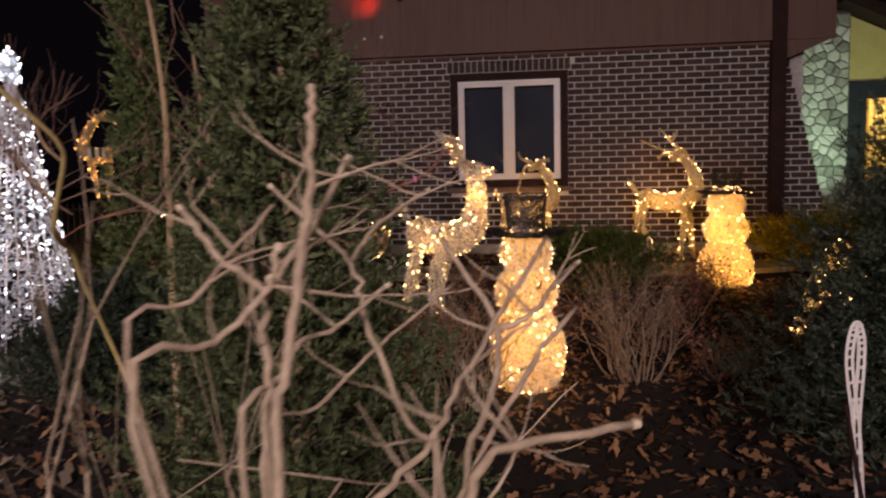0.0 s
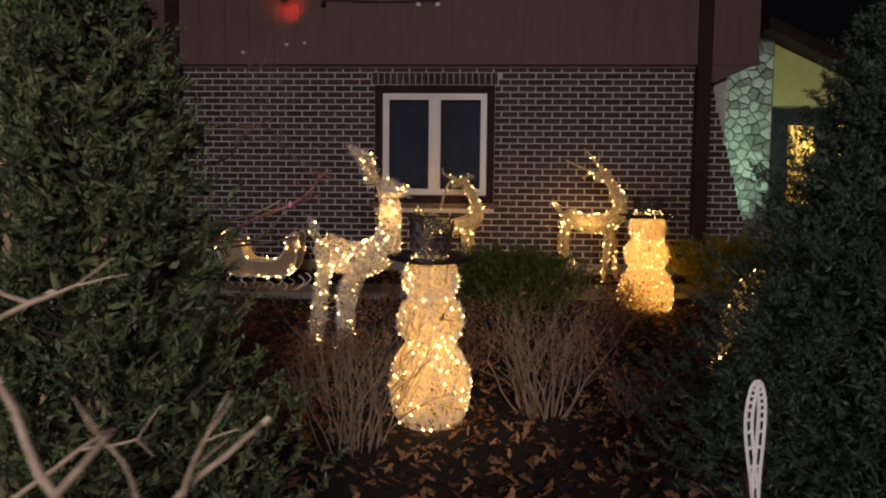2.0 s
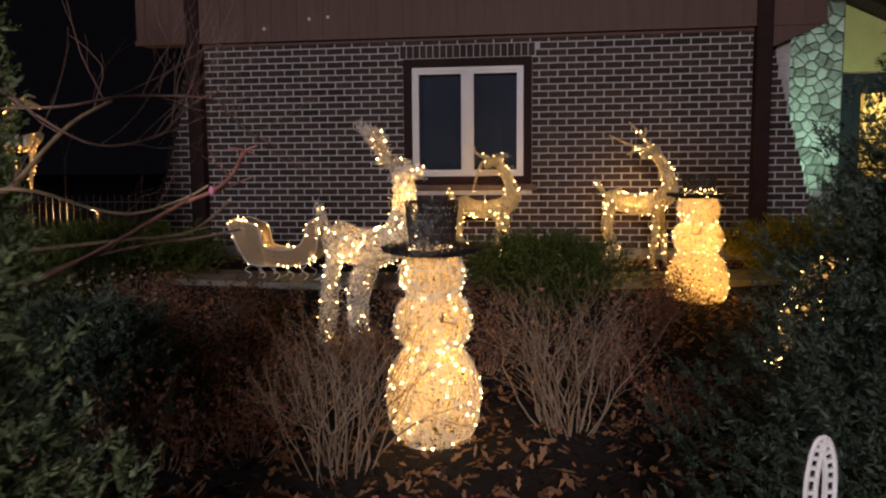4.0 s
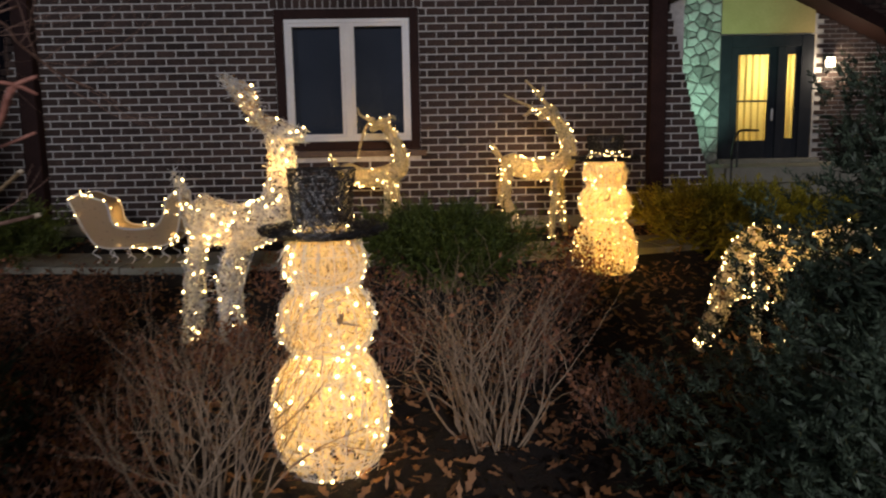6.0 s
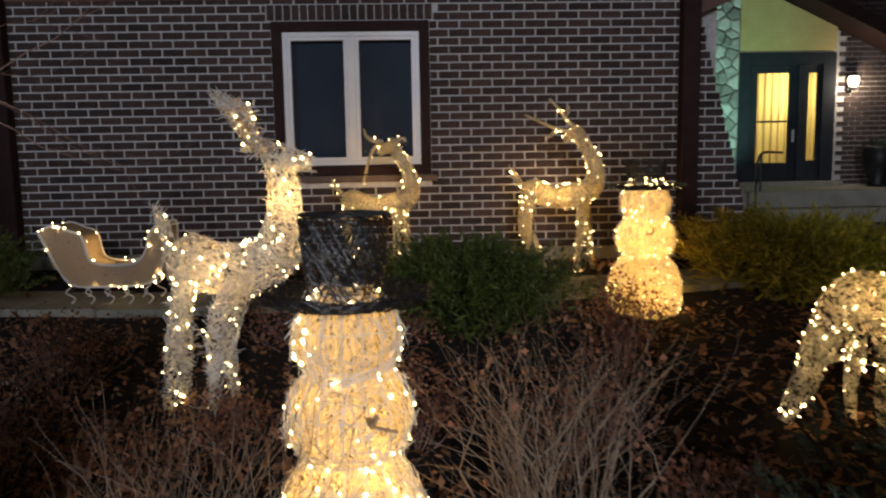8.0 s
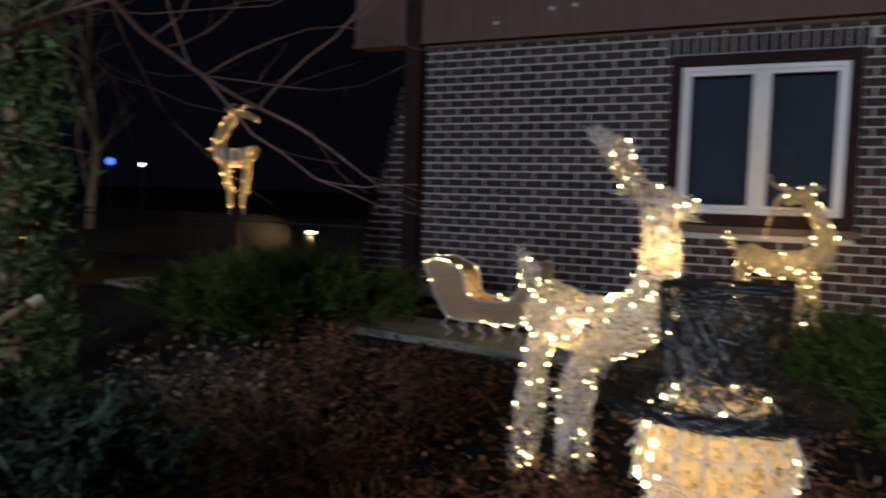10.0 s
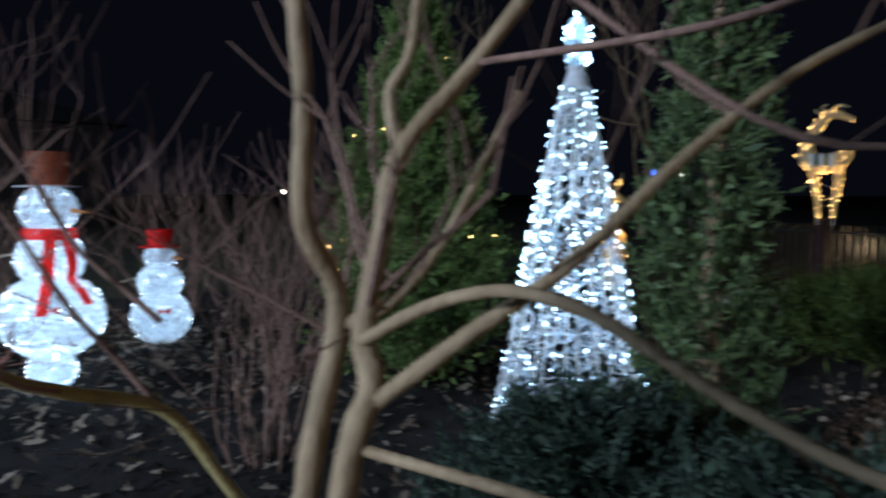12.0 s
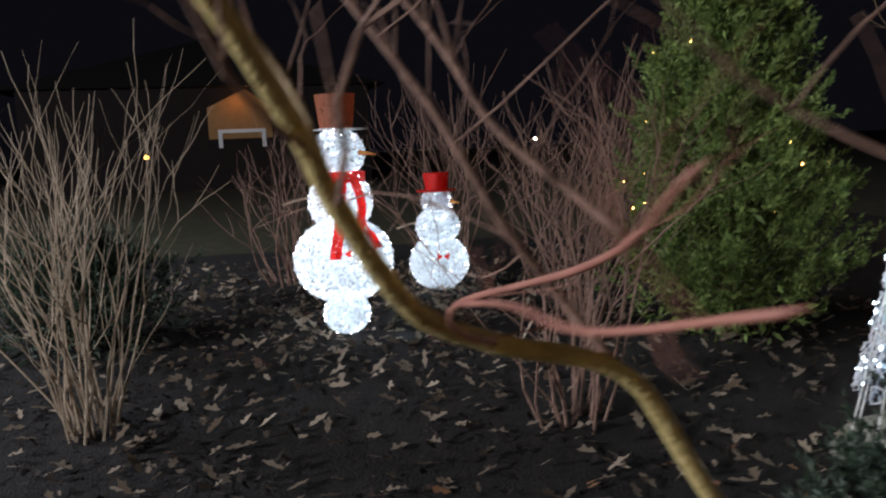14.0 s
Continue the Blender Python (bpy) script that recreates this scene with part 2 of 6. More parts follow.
# ---- shape helpers ----
class Shape:
    """Vertices and faces gathered for one mesh."""

    def __init__(self):
        self.v, self.f, self.mats = [], [], []

    def add(self, verts, faces, slot=0):
        o = len(self.v)
        self.v.extend(tuple(p) for p in verts)
        self.f.extend(tuple(i + o for i in f) for f in faces)
        self.mats.extend([slot] * len(faces))
        return self

    def box(self, x0, y0, z0, x1, y1, z1, slot=0, bevel=0.0):
        b = bevel
        if b <= 0:
            v = [(x, y, z) for z in (z0, z1) for y in (y0, y1) for x in (x0, x1)]
            return self.add(v, [(0, 2, 3, 1), (4, 5, 7, 6), (0, 1, 5, 4), (2, 6, 7, 3), (0, 4, 6, 2), (1, 3, 7, 5)], slot)
        v = []
        for z, i in ((z0, b), (z0 + b, 0), (z1 - b, 0), (z1, b)):
            v += [(x0 + i + b, y0 + i, z), (x1 - i - b, y0 + i, z), (x1 - i, y0 + i + b, z), (x1 - i, y1 - i - b, z),
                  (x1 - i - b, y1 - i, z), (x0 + i + b, y1 - i, z), (x0 + i, y1 - i - b, z), (x0 + i, y0 + i + b, z)]
        f = [tuple(reversed(range(8))), tuple(range(24, 32))]
        for k in range(3):
            for i in range(8):
                j = (i + 1) % 8
                f.append((k * 8 + i, k * 8 + j, k * 8 + 8 + j, k * 8 + 8 + i))
        return self.add(v, f, slot)

    def tube(self, pts, radii, sides=6, slot=0, cap=True):
        pts = [Vector(p) for p in pts]
        n = len(pts)
        if not hasattr(radii, "__len__"):
            radii = [radii] * n
        vs, fs = [], []
        ref = None
        for i, p in enumerate(pts):
            d = (pts[min(i + 1, n - 1)] - pts[max(i - 1, 0)])
            d = d.normalized() if d.length > 1e-9 else Vector((0, 0, 1))
            if ref is None:
                ref = d.orthogonal().normalized()
            a = (ref - d * ref.dot(d))
            a = a.normalized() if a.length > 1e-6 else d.orthogonal().normalized()
            ref = a
            b = d.cross(a)
            for k in range(sides):
                w = 2 * math.pi * k / sides
                vs.append(p + (a * math.cos(w) + b * math.sin(w)) * radii[i])
        for i in range(n - 1):
            for k in range(sides):
                j = (k + 1) % sides
                fs.append((i * sides + k, i * sides + j, (i + 1) * sides + j, (i + 1) * sides + k))
        if cap:
            fs.append(tuple(reversed(range(sides))))
            fs.append(tuple(range((n - 1) * sides, n * sides)))
        return self.add(vs, fs, slot)

    def lathe(self, x, y, prof, sides=28, slot=0, wob=0.0):
        vs, fs = [], []
        for r, z in prof:
            for k in range(sides):
                w = 2 * math.pi * k / sides
                q = r * (1 + wob * noise.noise((math.cos(w) * 2, math.sin(w) * 2, z * 6)))
                vs.append((x + q * math.cos(w), y + q * math.sin(w), z))
        for i in range(len(prof) - 1):
            for k in range(sides):
                j = (k + 1) % sides
                fs.append((i * sides + k, i * sides + j, (i + 1) * sides + j, (i + 1) * sides + k))
        return self.add(vs, fs, slot)

    def bulb(self, p, r, slot=0):
        x, y, z = p
        v = [(x + r, y, z), (x - r, y, z), (x, y + r, z), (x, y - r, z), (x, y, z + r * 1.3), (x, y, z - r * 1.3)]
        return self.add(v, [(0, 2, 4), (2, 1, 4), (1, 3, 4), (3, 0, 4), (2, 0, 5), (1, 2, 5), (3, 1, 5), (0, 3, 5)], slot)

    def mesh(self, name, mats, smooth=False):
        me = bpy.data.meshes.new(name)
        me.from_pydata(self.v, [], self.f)
        for m in mats if isinstance(mats, (list, tuple)) else [mats]:
            me.materials.append(m)
        if any(self.mats):
            me.polygons.foreach_set("material_index", self.mats)
        if smooth:
            me.polygons.foreach_set("use_smooth", [True] * len(me.polygons))
        me.update()
        return me


def thing(name, label, category, group="", at=(0, 0, 0), turn=0):
    ob = new(name)
    ob.matrix_world = pose(*at, 0, 0, turn)
    return tagged(ob, label, category, group)


def part(name, shape, mat, parent, label="", smooth=False, kind=""):
    ob = new(name, shape.mesh(name, mat, smooth))
    ob.parent = parent
    return tagged(ob, label, kind=kind)


def setting(name, shape, mat, label, category, smooth=False):
    return tagged(new(name, shape.mesh(name, mat, smooth)), label, category, "", "structure")


def smooth_step(a, b, x):
    u = min(max((x - a) / (b - a), 0), 1)
    return u * u * (3 - 2 * u)


def ground_z(x, y):
    h = 0.36 * smooth_step(6.5, 12.2, y) + 0.15 * smooth_step(4.0, 7.5, -x) * (1 - smooth_step(6.5, 9, y))
    return h + 0.025 * noise.noise((x * 0.8, y * 0.8, 3)) * (1 if abs(x) < 30 else 0)


def bend(pts, n=6):
    """A soft line through the given points (Catmull-Rom)."""
    p = [Vector(q) for q in pts]
    p = [p[0] * 2 - p[1]] + p + [p[-1] * 2 - p[-2]]
    out = []
    for i in range(1, len(p) - 2):
        for k in range(n):
            u = k / n
            a, b, c, d = p[i - 1], p[i], p[i + 1], p[i + 2]
            out.append(0.5 * ((2 * b) + (c - a) * u + (2 * a - 5 * b + 4 * c - d) * u * u + (3 * b - a - 3 * c + d) * u ** 3))
    out.append(p[-2])
    return out


# ---- ground ----
def ground():
    xs = [-400, -120, -60, -40, -30, -24, -20] + [-16 + 0.25 * i for i in range(113)] + [14, 18, 24, 32, 45, 70, 130, 400]
    ys = [-400, -120, -60, -30, -15, -8, -5, -3] + [-2 + 0.25 * i for i in range(85)] + [21, 24, 30, 40, 60, 120, 400]
    s = Shape()
    v = [(x, y, ground_z(x, y)) for y in ys for x in xs]
    w = len(xs)
    f, sl = [], []
    for j in range(len(ys) - 1):
        for i in range(w - 1):
            f.append((j * w + i, j * w + i + 1, j * w + w + i + 1, j * w + w + i))
            cx, cy = xs[i], ys[j]
            bed = -13 < cx < 7 and -1.5 < cy < 13 - 2.2 * (cx < -4.5) * smooth_step(4.5, 8, -cx)
            sl.append(0 if bed else 1)
    s.add(v, f)
    s.mats = sl
    setting("ground", s, [M_SOIL, M_GRASS], "dark mulch bed running into winter lawn", "ground", True)


ground()


def walkway():
    """Concrete slabs from the lawn past the house to the porch."""
    pts = bend([(-8.5, 11.6, 0), (-4, 10.75, 0), (-1.0, 10.6, 0), (2.2, 10.85, 0), (4.6, 11.4, 0), (6.6, 13.4, 0), (8.0, 16.6, 0)], 4)
    root = tagged(new("walkway"), "olive-stained concrete garden walk curving to the porch", "path", "", "structure")
    for i in range(0, len(pts) - 1):
        a, b = pts[i], pts[i + 1]
        da = (pts[min(i + 1, len(pts) - 1)] - pts[max(i - 1, 0)]).normalized()
        db = (pts[min(i + 2, len(pts) - 1)] - pts[i]).normalized()
        na, nb = Vector((-da.y, da.x, 0)), Vector((-db.y, db.x, 0))
        g = (b - a).normalized() * 0.008
        q = [a + g - na * 0.48, b - g - nb * 0.48, b - g + nb * 0.48, a + g + na * 0.48]
        top = [(p.x, p.y, ground_z(a.x / 2 + b.x / 2, a.y / 2 + b.y / 2) + 0.035) for p in q]
        bot = [(p.x, p.y, ground_z(p.x, p.y) - 0.08) for p in q]
        part("slab", Shape().add(top + bot, [(0, 1, 2, 3), (0, 4, 5, 1), (1, 5, 6, 2), (2, 6, 7, 3), (3, 7, 4, 0)]), M_CONC, root)


walkway()

# ---- house front ----
WY = 12.62
Z0, Z1, COURSE, PITCH, JOINT = 0.52, 3.66, 0.1013, 0.2690, 0.016
WX0, WX1, WZ0, WZ1 = -1.011, 0.671, 1.600, 3.231
FR = 0.125
XL, XR = -4.30, 4.02


def house_wall():
    s = Shape()
    ox0, ox1, oz0, oz1 = WX0 - FR, WX1 + FR, WZ0 - FR, WZ1 + FR
    y0, y1 = WY + 0.012, WY + 0.26
    s.box(XL, y0, Z0, ox0, y1, Z1 + 0.3)
    s.box(ox1, y0, Z0, XR, y1, Z1 + 0.3)
    s.box(ox0, y0, Z0, ox1, y1, oz0)
    s.box(ox0, y0, oz1, ox1, y1, Z1 + 0.3)
    for x0, x1, sgn in ((XL, -5.36, -1), (XR, 4.92, 1)):
        zt = 3.5
        v = [(x0, y0, Z0), (x1, y0, Z0), (x0, y0, zt), (x0 + sgn * 0.12, y0, zt)]
        v += [(a, y1, c) for a, b, c in v]
        f = [(0, 1, 3, 2), (4, 6, 7, 5), (1, 5, 7, 3), (0, 4, 5, 1), (2, 3, 7, 6)]
        s.add(v, f if sgn > 0 else [tuple(reversed(q)) for q in f])
    return setting("wall_front", s, M_MORTAR, "dark red-brown brick house wall with pale mortar joints", "wall")


wall_front = house_wall()
foundation = setting("foundation", Shape().box(XL - 0.9, WY - 0.05, 0.1, XR + 0.9, WY + 0.3, Z0 - 0.002, 0, 0.01), M_CONC, "grey concrete foundation below the brick", "foundation")


def siding():
    s = Shape()
    y0 = WY - 0.13
    s.box(-5.32, y0, Z1 + 0.02, 4.84, WY + 0.26, 6.6)
    x = -5.2
    while x < 4.8:
        s.box(x, y0 - 0.012, Z1 + 0.03, x + 0.035, y0 + 0.01, 6.58)
        x += 0.406
    s.box(-5.34, y0 - 0.02, Z1, 4.86, y0 + 0.02, Z1 + 0.06)
    v = [(4.12, y0 + 0.01, Z1 + 0.02), (4.84, y0 + 0.01, Z1 + 0.02), (4.14, y0 + 0.01, 3.38)]
    v += [(a, WY + 0.2, c) for a, b, c in v]
    s.add(v, [(0, 2, 1), (3, 4, 5), (0, 3, 5, 2), (1, 2, 5, 4), (0, 1, 4, 3)])
    s.box(XL, WY - 0.03, Z1 - 0.045, XR, WY + 0.01, Z1 + 0.025)
    return setting("gable_siding", s, M_SIDING, "brown vertical board siding over the brick storey", "siding")


siding()
setting("roof_main", Shape().add([(-6.2, 12.1, 6.4), (5.7, 12.1, 6.4), (5.7, 20.5, 8.8), (-6.2, 20.5, 8.8), (-6.2, 12.1, 6.55), (5.7, 12.1, 6.55), (5.7, 20.5, 8.95), (-6.2, 20.5, 8.95)],
        [(0, 3, 2, 1), (4, 5, 6, 7), (0, 1, 5, 4), (1, 2, 6, 5), (2, 3, 7, 6), (3, 0, 4, 7)]), M_ROOF, "dark shingle roof over the brown gable", "roof")
setting("wall_side_west", Shape().box(-4.62, WY + 0.27, 0.2, -4.42, 20.3, 6.5), M_MORTAR, "plain house side wall", "wall")
setting("wall_back", Shape().box(-5.3, 20.1, 0.2, 4.5, 20.35, 6.5).box(4.5, 20.1, 0.2, 12.3, 20.35, 2.6), M_MORTAR, "plain house back wall", "wall")
setting("wall_side_east", Shape().box(4.3, WY + 0.3, 0.2, 4.5, 18.8, 6.5), M_MORTAR, "plain house side wall beside the porch", "wall")
for i, (a, b) in enumerate(((-4.52, -4.29), (3.91, 4.13))):
    s = Shape().box(a, WY - 0.17, 0.3, b, WY + 0.02, 6.5, 0, 0.012)
    setting("corner_post_%d" % (i + 1), s, M_TRIM, "dark brown boxed corner post running up the wall", "trim")


def window():
    root = tagged(new("window_1"), "white two-sash casement window in a dark brown surround", "window", "", "structure")
    y = WY
    def frame_of(x0, z0, x1, z1, w, ya, yb, name, mat, b=0.006, bottom=None):
        s = Shape()
        s.box(x0, ya, z0, x0 + w, yb, z1, 0, b)
        s.box(x1 - w, ya, z0, x1, yb, z1, 0, b)
        s.box(x0 + w, ya + 0.001, z1 - w, x1 - w, yb, z1, 0, b)
        s.box(x0 + w, ya + 0.001, z0, x1 - w, yb, z0 + (bottom or w), 0, b)
        return part(name, s, mat, root)
    frame_of(WX0 - FR, WZ0 - FR, WX1 + FR, WZ1 + FR, FR - 0.004, y - 0.02, y + 0.1, "surround", M_TRIM)
    frame_of(WX0, WZ0, WX1, WZ1, 0.055, y + 0.02, y + 0.11, "window_frame", M_VINYL)
    mid = (WX0 + WX1) / 2
    part("mullion", Shape().box(mid - 0.05, y + 0.022, WZ0 + 0.055, mid + 0.05, y + 0.11, WZ1 - 0.055, 0, 0.006), M_VINYL, root)
    for x0, x1 in ((WX0 + 0.055, mid - 0.05), (mid + 0.05, WX1 - 0.055)):
        frame_of(x0, WZ0 + 0.055, x1, WZ1 - 0.055, 0.045, y + 0.035, y + 0.09, "sash", M_VINYL, 0.005)
        p = part("pane", Shape().box(x0 + 0.045, y + 0.06, WZ0 + 0.1, x1 - 0.045, y + 0.066, WZ1 - 0.1), M_GLASS, root)
        p.visible_shadow = False
    part("window_sill", Shape().box(WX0 - 0.20, y - 0.07, WZ0 - FR - 0.085, WX1 + 0.20, y + 0.05, WZ0 - FR - 0.004, 0, 0.008), M_SILL, root, "brown rowlock sill")
    part("blind", Shape().box(WX0, y + 0.2, WZ0 - 0.1, WX1, y + 0.212, WZ1 + 0.05), M_BLIND, root, "drawn blue-grey blind")
    room = Shape().box(WX0 - 0.2, y + 0.262, WZ0 - 0.3, WX1 + 0.2, y + 0.3, WZ1 + 0.3)
    part("room_back", room, M_BLIND, root)


window()


# ---- porch wing ----
PY = 18.8


def porch():
    s = Shape()
    s.box(4.3, PY + 0.02, 0.3, 7.25, PY + 0.3, 5.12)
    for x0w, x1w, zl in ((7.25, 9.36, 3.68), (9.36, 12.3, 0.3)):
        zt = [5.30 - 0.482 * (q - 6.9) for q in (x0w, x1w)]
        v = [(q, y, z) for y in (PY + 0.02, PY + 0.3) for q, z in ((x0w, zl), (x1w, zl), (x1w, zt[1]), (x0w, zt[0]))]
        s.add(v, [(0, 1, 2, 3), (7, 6, 5, 4), (0, 4, 5, 1), (1, 5, 6, 2), (2, 6, 7, 3), (3, 7, 4, 0)])
    setting("wall_porch", s, M_MORTAR, "brick porch wall lit by a wall lamp", "wall")
    setting("porch_gable_panel", Shape().add([(q, y, z) for y in (PY - 0.06, PY + 0.015) for q, z in ((7.27, 3.70), (9.30, 3.70), (9.30, 4.16), (7.27, 5.12))], [(0, 1, 2, 3), (7, 6, 5, 4), (0, 4, 5, 1), (1, 5, 6, 2), (2, 6, 7, 3), (3, 7, 4, 0)]), M_PLASTER, "cream painted panel above the front door", "panel")
    # rake board and roof
    a, b = Vector((6.9, PY - 0.75, 5.62)), Vector((11.4, PY - 0.75, 3.45))
    v = []
    for y in (PY - 0.75, PY + 0.4):
        for dz in (-0.28, 0.0):
            v += [(a.x, y, a.z + dz), (b.x, y, b.z + dz)]
    setting("porch_roof", Shape().add(v, [(0, 1, 3, 2), (4, 6, 7, 5), (2, 3, 7, 6), (0, 4, 5, 1), (0, 2, 6, 4), (1, 5, 7, 3)]), M_TRIM, "brown rake board and sloping porch roof", "roof")
    sl = Shape().box(6.5, 16.9, 0.62, 11.6, PY + 0.05, 0.93, 0, 0.015)
    sl.box(6.9, 16.5, 0.3, 10.2, 16.9, 0.62, 0, 0.012)
    setting("porch_slab", sl, M_CONC, "raised concrete porch slab with a step", "porch")
    root = tagged(new("door_1"), "dark painted front door with lit glass panes and sidelight", "door", "", "structure")
    x0, x1, z0, z1 = 7.27, 9.30, 0.94, 3.66
    f = Shape()
    f.box(x0, PY - 0.08, z0, 7.52, PY + 0.12, z1, 0, 0.01).box(9.02, PY - 0.08, z0, x1, PY + 0.12, z1, 0, 0.01)
    f.box(7.52, PY - 0.078, 3.42, 9.02, PY + 0.12, z1, 0, 0.01).box(8.52, PY - 0.076, z0, 8.70, PY + 0.12, 3.42, 0, 0.01)
    part("door_frame", f, M_DOOR, root)
    d = Shape()
    d.box(7.52, PY - 0.02, z0 + 0.05, 7.68, PY + 0.05, 3.42, 0, 0.006).box(8.36, PY - 0.02, z0 + 0.05, 8.52, PY + 0.05, 3.42, 0, 0.006)
    d.box(7.68, PY - 0.018, z0 + 0.05, 8.36, PY + 0.05, 1.42, 0, 0.006).box(7.68, PY - 0.018, 3.26, 8.36, PY + 0.05, 3.42, 0, 0.006)
    d.box(7.68, PY - 0.016, 2.25, 8.36, PY + 0.05, 2.29, 0, 0.006)
    part("door_leaf", d, M_DOOR, root)
    for a0, b0, a1, b1 in ((7.68, 1.42, 8.36, 2.25), (7.68, 2.29, 8.36, 3.26)):
        part("pane", Shape().box(a0, PY + 0.01, b0, a1, PY + 0.016, b1), M_GLASS, root).visible_shadow = False
    sd = Shape().box(8.70, PY - 0.02, z0 + 0.05, 8.76, PY + 0.05, 3.42).box(8.96, PY - 0.02, z0 + 0.05, 9.02, PY + 0.05, 3.42)
    sd.box(8.76, PY - 0.018, z0 + 0.05, 8.96, PY + 0.05, 1.46).box(8.76, PY - 0.018, 3.26, 8.96, PY + 0.05, 3.42)
    part("sidelight_frame", sd, M_DOOR, root)
    part("pane", Shape().box(8.76, PY + 0.01, 1.46, 8.96, PY + 0.016, 3.26), M_GLASS, root).visible_shadow = False
    part("threshold", Shape().box(7.2, PY - 0.35, 0.93, 9.4, PY - 0.02, 1.03, 0, 0.01), M_CONC, root, "pale stone threshold")
    part("handle", Shape().tube([(8.44, PY - 0.06, 1.85), (8.44, PY - 0.07, 2.1)], 0.02), M_SILVER, root)
    # curtain with soft folds, inside the lit hall
    c = Shape()
    n = 60
    for x0c, x1c in ((7.55, 8.5), (8.72, 9.0)):
        vs, fs = [], []
        for i in range(n + 1):
            x = x0c + (x1c - x0c) * i / n
            yy = PY + 0.16 + 0.03 * math.sin(x * 42)
            vs += [(x, yy, 1.2), (x, yy, 3.45)]
        fs = [(2 * i, 2 * i + 2, 2 * i + 3, 2 * i + 1) for i in range(n)]
        c.add(vs, fs)
    part("lace_curtain", c, M_LACE, root, "gathered cream lace curtain lit from the hall")
    h = Shape().box(7.1, PY + 1.2, 0.9, 9.5, PY + 1.26, 3.9).box(7.1, PY + 0.31, 3.86, 9.5, PY + 1.2, 3.9).box(7.1, PY + 0.31, 0.9, 9.5, PY + 1.2, 0.94)
    h.box(7.06, PY + 0.31, 0.9, 7.1, PY + 1.2, 3.9).box(9.5, PY + 0.31, 0.9, 9.54, PY + 1.2, 3.9)
    setting("hall_walls", h, M_ROOM, "cream hall walls behind the front door", "wall")


porch()


def wall_lamp():
    r = thing("wall_lantern", "small glowing glass lantern fixed to the porch brick", "lamp", at=(9.62, PY, 3.02))
    part("backplate", Shape().box(-0.06, -0.03, -0.16, 0.06, 0.0, 0.16, 0, 0.01), M_IRON, r)
    part("arm", Shape().tube(bend([(0, -0.02, -0.1), (0, -0.12, -0.14), (0, -0.16, -0.08)], 4), 0.012), M_IRON, r)
    part("glass_shade", Shape().lathe(0, -0.16, [(0.0, -0.06), (0.07, -0.06), (0.10, 0.05), (0.08, 0.14), (0.0, 0.15)], 12), M_LAMPGLASS, r, "bright frosted glass", True)
    part("cap", Shape().lathe(0, -0.16, [(0.1, 0.14), (0.11, 0.15), (0.03, 0.22), (0.0, 0.23)], 12), M_IRON, r)


wall_lamp()


def urn():
    r = thing("porch_urn", "dark glazed planter urn on the porch slab", "planter", at=(9.95, 18.2, 0.93))
    part("pot", Shape().lathe(0, 0, [(0, 0), (0.18, 0), (0.2, 0.05), (0.16, 0.12), (0.26, 0.4), (0.30, 0.62), (0.28, 0.72), (0.32, 0.78), (0.3, 0.8), (0.26, 0.76), (0, 0.74)], 20), M_IRON, r, "", True)
    s = Shape()
    rnd = random.Random(5)
    for _ in range(60):
        a, l = rnd.uniform(0, 6.28), rnd.uniform(0.1, 0.26)
        s.tube([(0.1 * math.cos(a), 0.1 * math.sin(a), 0.74), (0.3 * math.cos(a) * l * 3, 0.3 * math.sin(a) * l * 3, 0.76 + l)], [0.012, 0.004], 3)
    part("greenery", s, M_PINE2, r, "clipped greenery with white tips")


urn()


def rail():
    r = thing("porch_rail", "thin black iron step rail beside the stone wall", "railing", at=(6.75, 17.0, 0.62))
    part("post", Shape().tube([(0.25, 0, 0), (0.25, 0, 1.0)], 0.018), M_IRON, r)
    part("post", Shape().tube([(-0.1, -0.6, -0.3), (-0.1, -0.6, 0.6)], 0.018), M_IRON, r)
    part("handrail", Shape().tube(bend([(-0.15, -0.75, 0.5), (-0.1, -0.6, 0.62), (0.25, 0, 1.0), (0.7, 0.1, 1.02)], 5), 0.022), M_IRON, r)


rail()


# ---- lit garden figures ----
def surface_points(shapes, n, rnd, lift=0.008):
    """Places spread evenly over the skins of some shapes."""
    tri, area = [], []
    for s in shapes:
        for f in s.f:
            if len(f) > 4:
                continue
            p = [Vector(s.v[i]) for i in f]
            tri.append(p)
            area.append(((p[1] - p[0]).cross(p[2] - p[0])).length)
    out = []
    for p in rnd.choices(tri, area, k=n):
        a, b = rnd.random(), rnd.random()
        q = p[0].lerp(p[1], a).lerp(p[-1].lerp(p[2], a) if len(p) == 4 else p[2], b)
        nm = (p[1] - p[0]).cross(p[2] - p[0])
        out.append((q + (nm.normalized() * lift if nm.length > 0 else Vector()), nm.normalized() if nm.length > 0 else Vector((0, 0, 1))))
    return out


